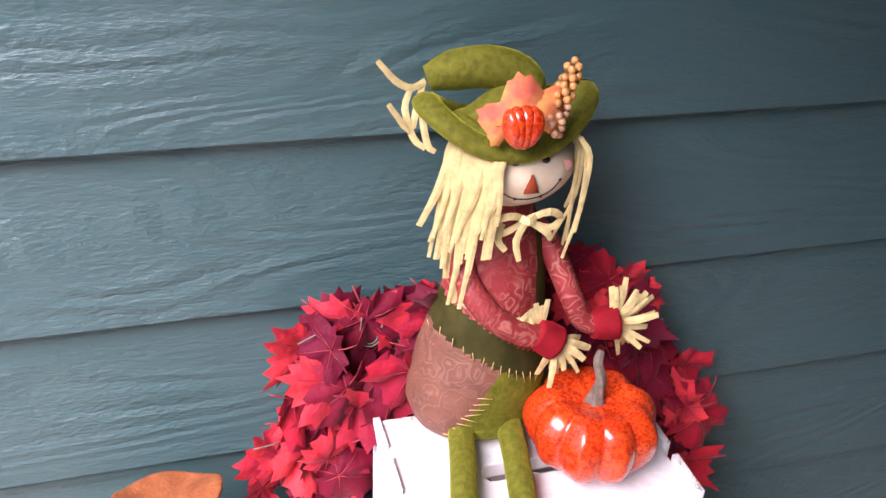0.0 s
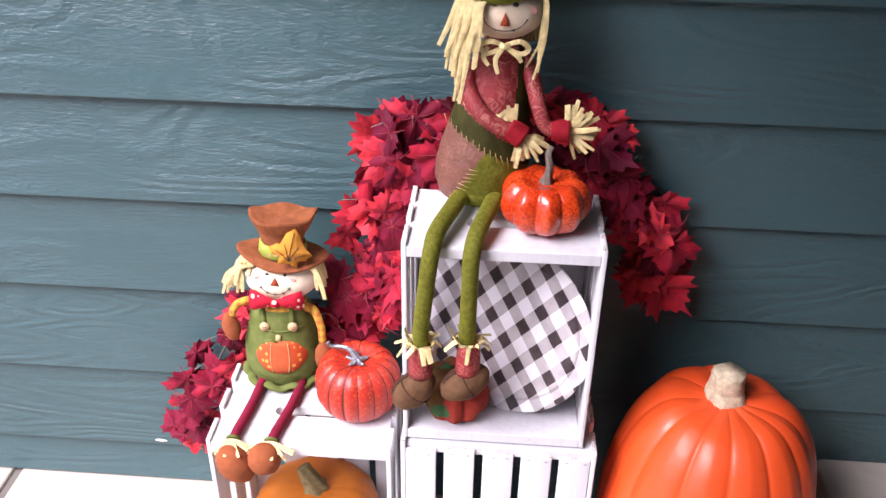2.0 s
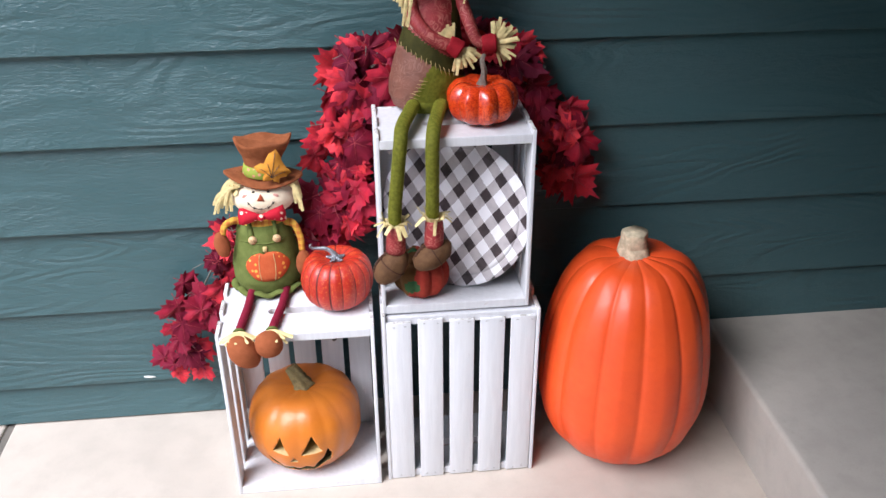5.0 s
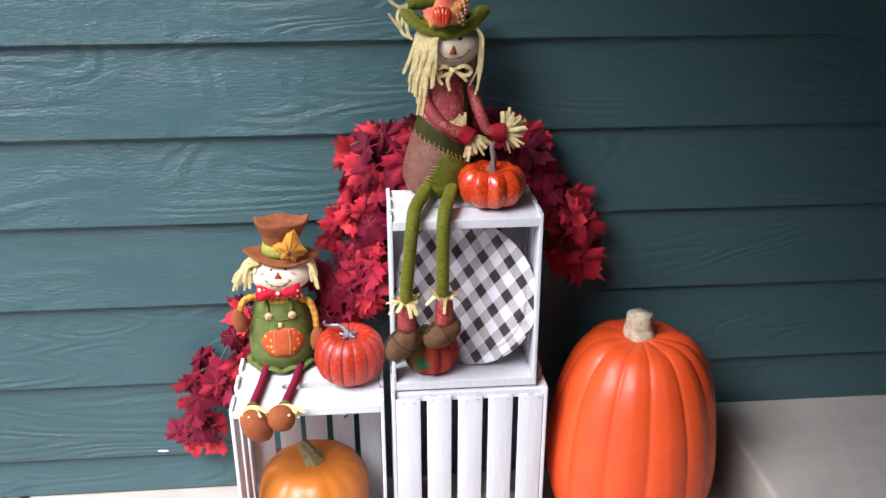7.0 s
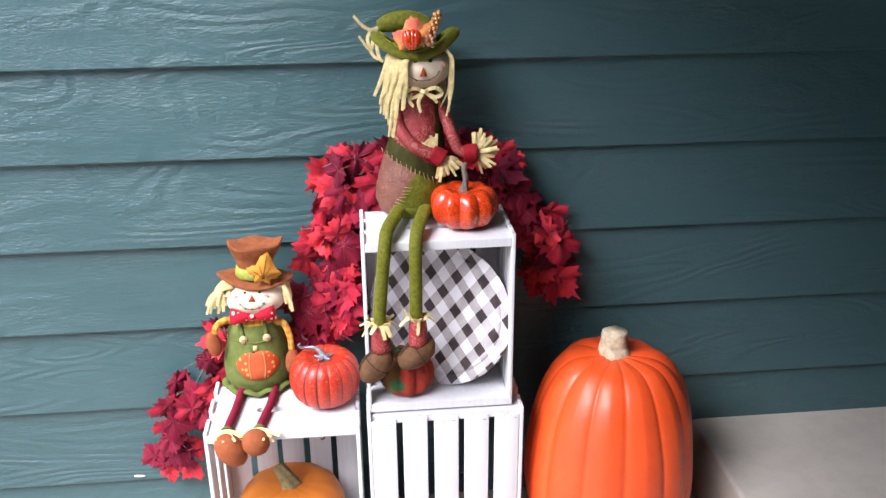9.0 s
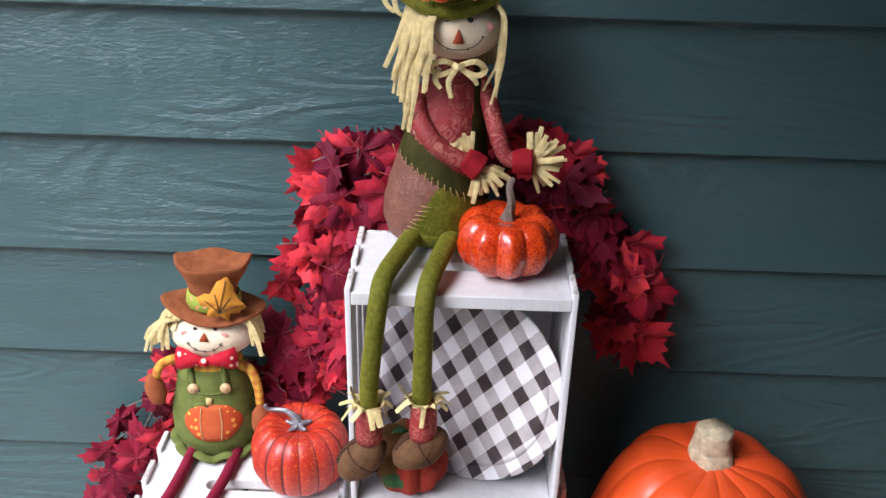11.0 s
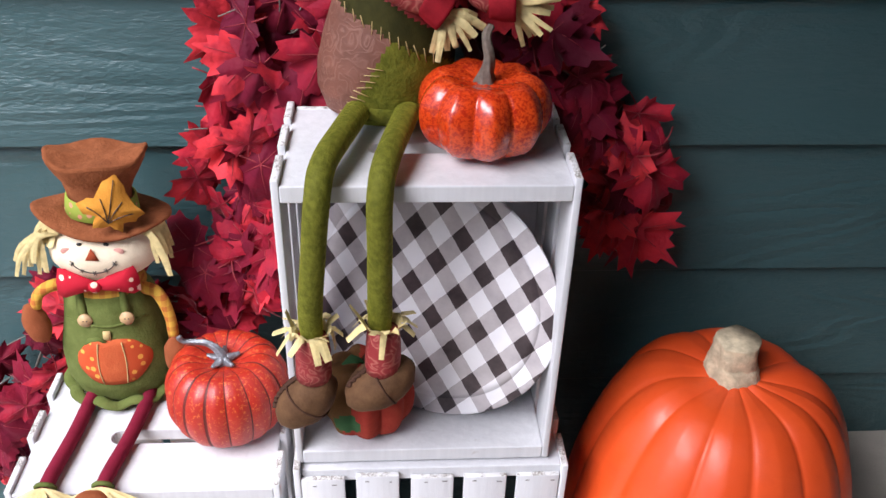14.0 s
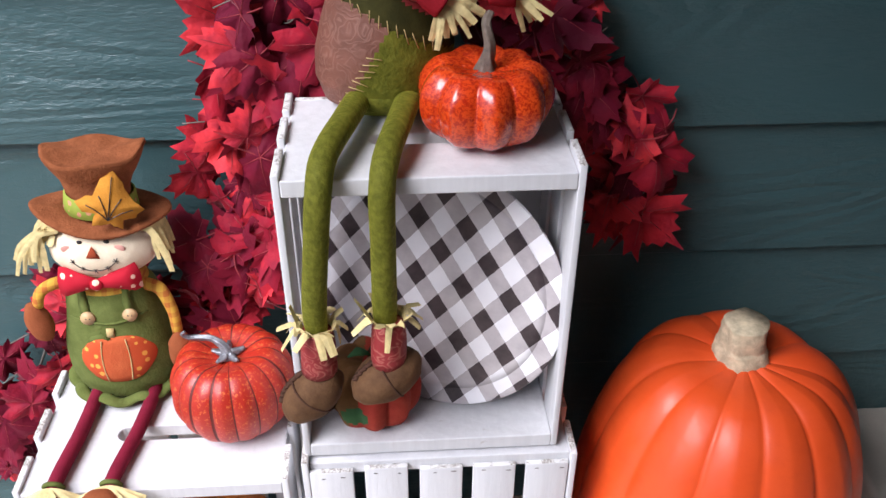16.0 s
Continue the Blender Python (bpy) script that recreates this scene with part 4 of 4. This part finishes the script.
    # trouser flap over the thighs
    blob(bm, (-0.034, -0.136, 0.851), (0.044, 0.030, 0.023), GREEN, (8, 6, 0), 28, 16, 0.05)
    # cuffs, straw and boots
    for x, zc, foot, turn, size in ((-0.117, 0.628, (-0.128, -0.301, 0.569), (0, 38, 0), (0.028, 0.026, 0.044)), (-0.042, 0.637, (-0.046, -0.300, 0.590), (0, 62, 14), (0.027, 0.028, 0.043))):
        tube(bm, [(x, -0.298, zc + 0.030), (x, -0.299, zc + 0.010), (x - 0.001, -0.299, zc - 0.026)], [0.0165, 0.019, 0.0195], 18, RED)
        blob(bm, foot, size, BOOT, turn, 28, 18, 0.06)
        for k in range(19):
            a = 2 * math.pi * k / 19 + rng.uniform(-0.25, 0.25)
            d = Vector((math.cos(a), math.sin(a) * 0.8, 0))
            c = Vector((x, -0.299, zc + 0.026))
            ribbon(bm, [c + d * 0.013 + Vector((0, 0, -0.004)), c + d * 0.021 + Vector((0, 0, 0.012)), c + d * rng.uniform(0.026, 0.046) + Vector((rng.uniform(-0.006, 0.006), 0, rng.uniform(-0.018, 0.040)))], rng.uniform(0.007, 0.0125), STRAW, (d.x, d.y, 0.3))
        m = pose(*foot, *turn)
        wave = [m @ Vector((-size[0] * math.sqrt(max(0.06, 1 - (0.75 - 1.45 * k / 26) ** 2)) * 1.0 - 0.001, 0.002 * math.sin(k * 2.2), size[2] * (0.75 - 1.45 * k / 26))) for k in range(27)]
        tube(bm, wave, 0.0032, 6, TRIM, 0.6, steps=2)
        lace = [m @ Vector((size[0] * 1.01 * math.cos(a), size[1] * 1.01 * math.sin(a), size[2] * 0.08)) for a in (2 * math.pi * k / 16 for k in range(17))]
        tube(bm, lace, 0.0012, 5, TRIM, steps=2, cap=False)
    ob = part("scarecrow_doll", bm, mats, None, "long-legged cloth doll in green velvet hat sitting on a crate")
    return tagged(ob, category="doll")


large_doll()


# ---- small sitting doll: one mesh ----
def small_doll():
    rng = random.Random(5)
    mats = [GREEN_BURLAP, CREAM, RAFFIA, HAT_FELT, LIME, GOLD_FELT, BOW, PLAID, MITTEN, APPLIQUE, APPLIQUE_MID, LEGGING, BUTTON, BLACK, RUST, ROSE, STITCH]
    (BIB, SKIN, STRAW, HAT, BAND, LEAFG, BOWM, SLEEVE, HAND, PATCH, PATCHM, LEG, BTN, INK, NOSE, CHEEK, THREAD) = range(len(mats))
    bm = bmesh.new()
    prof = [(0.4255, 0.054, 0.046), (0.438, 0.067, 0.056), (0.460, 0.0735, 0.062), (0.490, 0.0730, 0.062), (0.520, 0.0685, 0.057), (0.550, 0.061, 0.051), (0.575, 0.056, 0.046), (0.592, 0.047, 0.038), (0.606, 0.030, 0.028)]
    bx, by = -0.392, -0.100

    def section(zz):
        for k in range(len(prof) - 1):
            if prof[k][0] <= zz <= prof[k + 1][0]:
                u = (zz - prof[k][0]) / (prof[k + 1][0] - prof[k][0])
                return tuple(prof[k][i] + (prof[k + 1][i] - prof[k][i]) * u for i in (1, 2))
        return prof[-1][1:]

    def on_body(x, zz, out=0.001):
        rx, ry = section(zz)
        t = max(-0.98, min(0.98, (x - bx) / rx))
        return Vector((x, by - ry * math.sqrt(1 - t * t) - out, zz))

    rows, seg = [], 64
    for i in range(45):
        zz = prof[0][0] + (prof[-1][0] - prof[0][0]) * i / 44
        rx, ry = section(zz)
        rows.append([bm.verts.new((bx + rx * (1 + 0.03 * noise.noise(Vector((math.cos(a) * 2, math.sin(a) * 2, zz * 25)))) * math.cos(a), by + ry * math.sin(a), zz)) for a in (2 * math.pi * j / seg for j in range(seg))])
    for a, b in zip(rows, rows[1:]):
        for j in range(seg):
            f = bm.faces.new((a[j], a[(j + 1) % seg], b[(j + 1) % seg], b[j]))
            f.material_index = BIB if f.calc_center_median().z < 0.588 else SLEEVE
    bm.faces.new(rows[0]), bm.faces.new(rows[-1])
    # ruffled hem
    tube(bm, [(bx + 0.072 * (1 + 0.045 * math.sin(k * 1.3)) * math.cos(a), by + 0.066 * (1 + 0.045 * math.sin(k * 1.3)) * math.sin(a), 0.4385 + 0.0040 * math.sin(k * 1.3 + 1.2)) for k, a in enumerate(2 * math.pi * k / 48 for k in range(49))], 0.0085, 10, BIB, 0.50, steps=2, cap=False)
    # bib seam, straps, buttons
    tube(bm, [on_body(bx - 0.048 + 0.096 * k / 8, 0.556 + 0.0015 * math.sin(k)) for k in range(9)], 0.0016, 6, BIB, steps=1)
    for x, top in ((-0.412, -0.418), (-0.362, -0.366)):
        ribbon(bm, [on_body(x, 0.560), on_body((x + top) / 2, 0.578, 0.002), on_body(top, 0.598, 0.004)], 0.013, BIB, (0, -1, 0), thick=0.25)
        p = on_body(x, 0.563)
        m = facing(p, (0, -1, 0.1))
        tube(bm, [p, p + Vector((0, -0.0035, 0.0004))], 0.0088, 18, BTN, steps=1)
        for dx in (-0.0022, 0.0022):
            blob(bm, p + Vector((dx, -0.0036, 0.0)), (0.0010, 0.0006, 0.0010), INK, seg=6, rings=4)
    # pumpkin patch on the front
    rim = 40
    spokes = []
    for k in range(rim):
        t = 2 * math.pi * k / rim
        r = 1 + 0.025 * math.cos(3 * t * 2) * (1 if abs(math.sin(t)) > 0.4 else 0.4)
        spokes.append((0.045 * r * math.cos(t), 0.0335 * r * math.sin(t)))
    rings = [[bm.verts.new(on_body(-0.386 + u * f, 0.503 + w * f, o)) for u, w in spokes] for f, o in ((1.02, -0.0005), (1.0, 0.0022), (0.75, 0.0034), (0.45, 0.0038), (0.15, 0.0038))]
    for a, b in zip(rings, rings[1:]):
        for k in range(rim):
            f = bm.faces.new((a[k], a[(k + 1) % rim], b[(k + 1) % rim], b[k]))
            f.material_index = PATCHM if abs(f.calc_center_median().x + 0.386) < 0.017 else PATCH
    bm.faces.new(rings[-1]).material_index = PATCHM
    for side in (-1, 1):
        tube(bm, [on_body(-0.386 + side * (0.017 - 0.5 * w * w * 6), 0.503 + w, 0.0040) for w in (-0.030, -0.015, 0.0, 0.015, 0.030)], 0.0008, 5, THREAD, steps=2)
    p = on_body(-0.388, 0.541, 0.0)
    slab_shape(bm, [(-0.005, -0.006), (0.004, -0.006), (0.005, 0.008), (-0.004, 0.008)], 0.002, facing(p, (0, -1, 0.08)), THREAD)
    p = on_body(-0.404, 0.534, 0.0)
    slab_shape(bm, [(0.016, -0.002), (0.006, 0.006), (-0.008, 0.005), (-0.016, -0.001), (-0.008, -0.007), (0.006, -0.006)], 0.0018, facing(p, (-0.15, -1, 0.08), 12), BIB)
    # head and face
    hc = Vector((-0.384, -0.104, 0.646))
    blob(bm, hc, (0.066, 0.046, 0.0415), SKIN, seg=40, rings=26, ripple=0.02)

    def on_head(x, zz, out=0.0008):
        t = 1 - ((x - hc.x) / 0.066) ** 2 - ((zz - hc.z) / 0.0415) ** 2
        return Vector((x, hc.y - 0.046 * math.sqrt(max(t, 0.02)) - out, zz))

    slab_shape(bm, [(-0.0075, -0.006), (0.0080, -0.007), (0.001, 0.009)], 0.0022, facing(on_head(-0.386, 0.660, 0.0), (0, -1, 0.1)), NOSE, 0.001)
    for x in (-0.400, -0.369):
        blob(bm, on_head(x, 0.6705), (0.0034, 0.0012, 0.0028), INK, seg=10, rings=6)
    tube(bm, [on_head(-0.386 + 0.029 * math.cos(a), 0.660 + 0.025 * math.sin(a)) for a in (math.pi * (1.12 + 0.76 * k / 10) for k in range(11))], 0.0006, 5, INK, steps=1)
    for k in range(5):
        a = math.pi * (1.17 + 0.66 * k / 4)
        p = on_head(-0.386 + 0.029 * math.cos(a), 0.660 + 0.025 * math.sin(a))
        for d in (Vector((math.cos(a + 0.5), 0, math.sin(a + 0.5))), Vector((math.cos(a - 0.5), 0, math.sin(a - 0.5)))):
            tube(bm, [p - d * 0.0035, p + d * 0.0035], 0.0005, 4, INK, steps=1)
    for x in (-0.417, -0.356):
        blob(bm, on_head(x, 0.661, -0.0005), (0.007, 0.0012, 0.005), CHEEK, seg=14, rings=6)
    # straw hair at both sides
    for s, x0, count in ((-1, -0.446, 16), (1, -0.322, 14)):
        for k in range(count):
            l = rng.uniform(0.035, 0.068)
            y0 = -0.108 + rng.uniform(-0.024, 0.030)
            out = rng.uniform(0.004, 0.040 if s < 0 else 0.024)
            ribbon(bm, [(x0 - s * 0.020, y0, 0.680), (x0 + s * 0.002, y0 - 0.004, 0.677), (x0 + s * out * 0.7, y0 - 0.006, 0.680 - l * 0.5), (x0 + s * out, y0 - 0.006, 0.680 - l)], rng.uniform(0.006, 0.009), STRAW)
    for k in range(9):
        x0 = -0.446 + 0.014 * k / 8
        ribbon(bm, [(x0, -0.132, 0.682), (x0 - 0.001, on_head(max(x0, -0.44), 0.67).y - 0.002, 0.676), (x0 - 0.003, on_head(max(x0, -0.44), 0.66).y - 0.003, 0.668 - rng.uniform(0, 0.008))], 0.006, STRAW)
    # hat
    crown = [(0.676, 0.042), (0.700, 0.0380), (0.720, 0.0372), (0.735, 0.0415), (0.748, 0.0500), (0.758, 0.0555), (0.766, 0.0590), (0.770, 0.0575), (0.767, 0.044)]
    ring = []
    seg = 96
    for q in range(33):
        u = q / 32 * (len(crown) - 1)
        k = min(int(u), len(crown) - 2)
        zz, r = (crown[k][i] + (crown[k + 1][i] - crown[k][i]) * (u - k) for i in (0, 1))
        lift = max(0.0, (zz - 0.74) / 0.023)
        ring.append([bm.verts.new((-0.381 + 0.10 * (zz - 0.70) + r * math.cos(a) * (1 + 0.05 * noise.noise(Vector((math.cos(a) * 2, math.sin(a) * 2, zz * 30))) + lift * 0.03 * noise.noise(Vector((math.cos(a) * 9, math.sin(a) * 9, zz * 90)))), -0.096 + r * 0.66 * math.sin(a), zz + lift * 0.0065 * (abs(math.cos(a)) ** 3 - 0.4) + lift * 0.0022 * math.sin(4 * a + 1))) for a in (2 * math.pi * j / seg for j in range(seg))])
    for a, b in zip(ring, ring[1:]):
        for j in range(seg):
            bm.faces.new((a[j], a[(j + 1) % seg], b[(j + 1) % seg], b[j])).material_index = HAT
    tip = bm.verts.new((-0.373, -0.096, 0.764))
    for j in range(seg):
        bm.faces.new((ring[-1][j], ring[-1][(j + 1) % seg], tip)).material_index = HAT
    rows = []
    for r, dz in ((0.036, 0.002), (0.060, 0.0), (0.076, -0.001), (0.081, 0.0005), (0.081, 0.0045), (0.076, 0.0050), (0.060, 0.006), (0.036, 0.008)):
        rows.append([bm.verts.new((-0.380 + r * math.cos(a), -0.098 + r * 0.60 * math.sin(a), 0.6860 + dz - 0.075 * r * math.cos(a) + 1.1 * r * r * (math.cos(a) ** 2) - 0.0035 * math.sin(3 * a) * r / 0.086 - 0.007 * max(0.0, -math.sin(a - 0.35)) * (r / 0.086) ** 2)) for a in (2 * math.pi * j / 48 for j in range(48))])
    for a, b in zip(rows, rows[1:] + rows[:1]):
        for j in range(48):
            bm.faces.new((a[j], a[(j + 1) % 48], b[(j + 1) % 48], b[j])).material_index = HAT
    band = [[bm.verts.new((-0.3795 + 0.10 * (zz - 0.70) + r * math.cos(a), -0.096 + 0.81 * r * math.sin(a), zz - 0.003 * math.cos(a))) for a in (2 * math.pi * j / 40 for j in range(40))] for zz, r in ((0.6925, 0.0415), (0.6935, 0.0435), (0.7040, 0.0420), (0.7145, 0.0408), (0.7155, 0.0385))]
    for a, b in zip(band, band[1:]):
        for j in range(40):
            bm.faces.new((a[j], a[(j + 1) % 40], b[(j + 1) % 40], b[j])).material_index = BAND
    m = facing((-0.357, -0.1380, 0.713), (0.15, -1, 0.25), -14)
    slab_shape(bm, maple_outline(0.044, 3, 1.0, 0.60), 0.002, m, LEAFG, 0.0025)
    for angle, reach in ((90, 0.040), (8, 0.026), (172, 0.026), (52, 0.020), (128, 0.020)):
        tube(bm, [m @ Vector((0, -0.012, 0.0048)), m @ Vector((reach * 0.5 * math.cos(radians(angle)), reach * 0.5 * math.sin(radians(angle)) - 0.004, 0.0050)), m @ Vector((reach * math.cos(radians(angle)), reach * math.sin(radians(angle)), 0.0036))], 0.0006, 5, INK, steps=2)
    # bow tie
    for s in (-1, 1):
        out = [(0.0, -0.005), (s * 0.018, -0.010), (s * 0.040, -0.018), (s * 0.049, -0.015), (s * 0.050, 0.002), (s * 0.046, 0.019), (s * 0.038, 0.018), (s * 0.018, 0.010), (0.0, 0.005)]
        slab_shape(bm, out, 0.004, facing((-0.387, -0.150, 0.6185), (s * 0.22, -1, 0.25), 3), BOWM, 0.007)
    blob(bm, (-0.388, -0.154, 0.6180), (0.0080, 0.0055, 0.0075), BOWM, seg=14, rings=10)
    # arms and mittens
    tube(bm, [(-0.428, -0.105, 0.588), (-0.450, -0.120, 0.598), (-0.468, -0.128, 0.591), (-0.475, -0.132, 0.572)], [0.0085, 0.0078, 0.0070, 0.0068], 12, SLEEVE)
    tube(bm, [(-0.350, -0.108, 0.585), (-0.326, -0.122, 0.585), (-0.314, -0.130, 0.556), (-0.312, -0.134, 0.525)], [0.0085, 0.0078, 0.0070, 0.0068], 12, SLEEVE)
    blob(bm, (-0.478, -0.134, 0.548), (0.0165, 0.012, 0.030), HAND, (0, -8, 0), 20, 14, 0.12, 3)
    blob(bm, (-0.312, -0.138, 0.498), (0.0155, 0.013, 0.030), HAND, (0, 6, 0), 20, 14, 0.12, 5)
    # legs over the crate's front edge, straw cuffs and feet
    for x0, x1, foot, size in ((-0.426, -0.440, (-0.431, -0.331, 0.408), (0.029, 0.027, 0.040)), (-0.352, -0.374, (-0.380, -0.331, 0.423), (0.028, 0.026, 0.029))):
        tube(bm, [(x0, -0.140, 0.438), (x0 + (x1 - x0) * 0.4, -0.215, 0.4350), (x1, -0.292, 0.4350), (x1, -0.314, 0.424)], 0.0088, 12, LEG, steps=6)
        blob(bm, foot, size, HAND, (0, -34, 0), 26, 18, 0.05, 2)
        for k in range(22):
            a = 2 * math.pi * k / 22 + rng.uniform(-0.2, 0.2)
            c = Vector((x1, -0.312, 0.443))
            d = Vector((math.cos(a) * 0.9, -abs(math.sin(a)) * 0.8, -0.20 + 0.25 * math.sin(a)))
            ribbon(bm, [c, c + d * 0.014, c + d * rng.uniform(0.030, 0.050) + Vector((0, 0, -0.006))], 0.0068, STRAW, (0.1, -0.6, 1))
        tube(bm, [(x1 + 0.0105 * math.cos(a), -0.301 - 0.004 * math.sin(a), 0.4350 + 0.0105 * math.sin(a)) for a in (2 * math.pi * k / 14 for k in range(15))], 0.003, 6, BIB, steps=2, cap=False)
    ob = part("scarecrow_doll", bm, mats, None, "small cloth doll in brown top hat and green overalls")
    return tagged(ob, category="doll")


small_doll()


# ---- garland of silk maple leaves ----
garland = thing("leaf_garland", (0, -0.05, 0.0), "garland of red silk maple leaves draped behind the crates", "garland")
HALF_LEAF = [(0.0, -0.38), (0.12, -0.39), (0.34, -0.53), (0.40, -0.37), (0.66, -0.37), (0.58, -0.20), (0.73, -0.06), (1.00, 0.08), (0.80, 0.19), (0.88, 0.45), (0.64, 0.43), (0.46, 0.37), (0.52, 0.58), (0.35, 0.61), (0.29, 0.82), (0.12, 0.80), (0.0, 1.10)]


def leaf_mesh(curl, fold, seed):
    bm = bmesh.new()
    rng = random.Random(seed)
    out = HALF_LEAF + [(-x, y) for x, y in HALF_LEAF[-2:0:-1]]
    out = [(x * rng.uniform(0.93, 1.07), y * rng.uniform(0.93, 1.07)) for x, y in out]
    lobes = [90, 25, 155, -38, 218]

    def lift(x, y):
        r, a = math.hypot(x, y + 0.1), math.degrees(math.atan2(y + 0.1, x)) % 360
        near = min(abs((a - l + 180) % 360 - 180) for l in lobes)
        return -curl * r * r + fold * (math.cos(radians(min(near, 32) * 90 / 32)) - 0.5) * min(r, 0.7) + 0.13 * noise.noise(Vector((x * 2.2, y * 2.2, seed * 3.7)))

    rings = [[bm.verts.new((x * s, y * s - 0.1 * (1 - s), lift(x * s, y * s - 0.1 * (1 - s)))) for x, y in out] for s in (0.25, 0.5, 0.75, 1.0)]
    c = bm.verts.new((0, -0.1, 0.02))
    n = len(out)
    for i in range(n):
        j = (i + 1) % n
        bm.faces.new((c, rings[0][i], rings[0][j]))
        for a, b in zip(rings, rings[1:]):
            bm.faces.new((a[i], b[i], b[j], a[j]))
    tube(bm, [(0, -0.1, 0.0), (0.0, -0.45, 0.01), (0.05, -0.75, -0.08)], 0.018, 5, 1, steps=2)
    for l, reach in zip(lobes, (0.92, 0.72, 0.72, 0.48, 0.48)):
        d = Vector((math.cos(radians(l)), math.sin(radians(l)), 0))
        pts = [d * reach * k / 4 + Vector((0, -0.1, 0)) for k in range(5)]
        tube(bm, [(p.x, p.y, lift(p.x, p.y) + 0.004) for p in pts], [0.014, 0.012, 0.010, 0.008, 0.004], 4, 1, steps=1)
    bmesh.ops.scale(bm, verts=bm.verts, vec=(0.053, 0.053, 0.053))
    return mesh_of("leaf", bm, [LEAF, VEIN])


LEAVES = [leaf_mesh(c, f, s) for c, f, s in ((0.20, 0.24, 1), (0.45, 0.32, 2), (-0.22, 0.28, 3), (0.66, 0.24, 4), (0.30, 0.40, 5), (0.50, -0.22, 6), (0.12, 0.44, 7), (-0.32, 0.26, 8))]


def drape(points, count, spread, depth, seed, size=(0.80, 1.12)):
    """Leaves scattered along a line of (x, z) points."""
    rng = random.Random(seed)
    path = smooth_path([(x, 0, zz) for x, zz in points], 10)
    for k in range(count):
        p = path[min(int((k + rng.random()) / count * len(path)), len(path) - 1)]
        x, zz = p.x + rng.gauss(0, spread), p.z + rng.gauss(0, spread * 0.8)
        y = -rng.uniform(depth[0], depth[1])
        ob = part("leaf", LEAVES[rng.randrange(len(LEAVES))], None, garland)
        n = Vector((rng.uniform(-0.9, 0.7), -1, rng.uniform(-0.25, 0.95)))
        s = rng.uniform(*size)
        ob.matrix_world = facing((x, y, zz), n, rng.uniform(0, 360) if rng.random() < 0.4 else 180 + rng.uniform(-70, 70)) @ Matrix.Diagonal((s, s, s, 1))


bpy.context.view_layer.update()
LEFT_LINE = [(-0.03, 0.930), (-0.105, 0.925), (-0.165, 0.890), (-0.182, 0.825), (-0.220, 0.745), (-0.232, 0.670), (-0.215, 0.600), (-0.240, 0.545), (-0.300, 0.500)]
LOW_LINE = [(-0.300, 0.500), (-0.400, 0.500), (-0.480, 0.510), (-0.525, 0.435), (-0.565, 0.360), (-0.610, 0.280), (-0.600, 0.215)]
RIGHT_LINE = [(0.030, 0.925), (0.115, 0.925), (0.160, 0.890), (0.200, 0.830), (0.250, 0.770), (0.285, 0.710), (0.278, 0.650), (0.268, 0.615)]
drape(LEFT_LINE, 82, 0.030, (0.025, 0.092), 31, (0.74, 1.10))
drape(LOW_LINE, 38, 0.030, (0.025, 0.080), 32, (0.68, 1.05))
drape(RIGHT_LINE, 46, 0.025, (0.014, 0.066), 33, (0.80, 1.12))
drape([(-0.615, 0.205), (-0.650, 0.175), (-0.672, 0.215)], 5, 0.014, (0.020, 0.045), 34, (0.55, 0.75))
drape([(0.150, 0.945), (0.200, 0.930)], 2, 0.008, (0.020, 0.040), 35, (0.75, 0.90))
bm = bmesh.new()
for line in (LEFT_LINE, LOW_LINE, RIGHT_LINE):
    tube(bm, [(x, -0.006 - 0.018 * (i % 2), zz) for i, (x, zz) in enumerate(line)], 0.0022, 6, steps=4)
rng = random.Random(8)
for k in range(40):
    line = (LEFT_LINE, LOW_LINE, RIGHT_LINE)[k % 3]
    x, zz = line[rng.randrange(len(line))]
    x, zz = x + rng.uniform(-0.02, 0.02), zz + rng.uniform(-0.03, 0.03)
    a = rng.uniform(0, 6.28)
    tube(bm, [(x, -0.03, zz), (x + 0.02 * math.cos(a), -0.05, zz + 0.02 * math.sin(a)), (x + 0.045 * math.cos(a + 0.4), -0.055, zz + 0.045 * math.sin(a + 0.4))], 0.0009, 5)
bmesh.ops.translate(bm, verts=bm.verts, vec=(0, 0.05, 0))
tube(bm, [(-0.268, -0.092 + 0.05, 0.270), (-0.262, -0.107 + 0.05, 0.268), (-0.255, -0.110 + 0.05, 0.276), (-0.258, -0.108 + 0.05, 0.286), (-0.268, -0.105 + 0.05, 0.284)], 0.0022, 6)
part("wire", bm, WIRE, garland, "thin grey-brown wire stems")
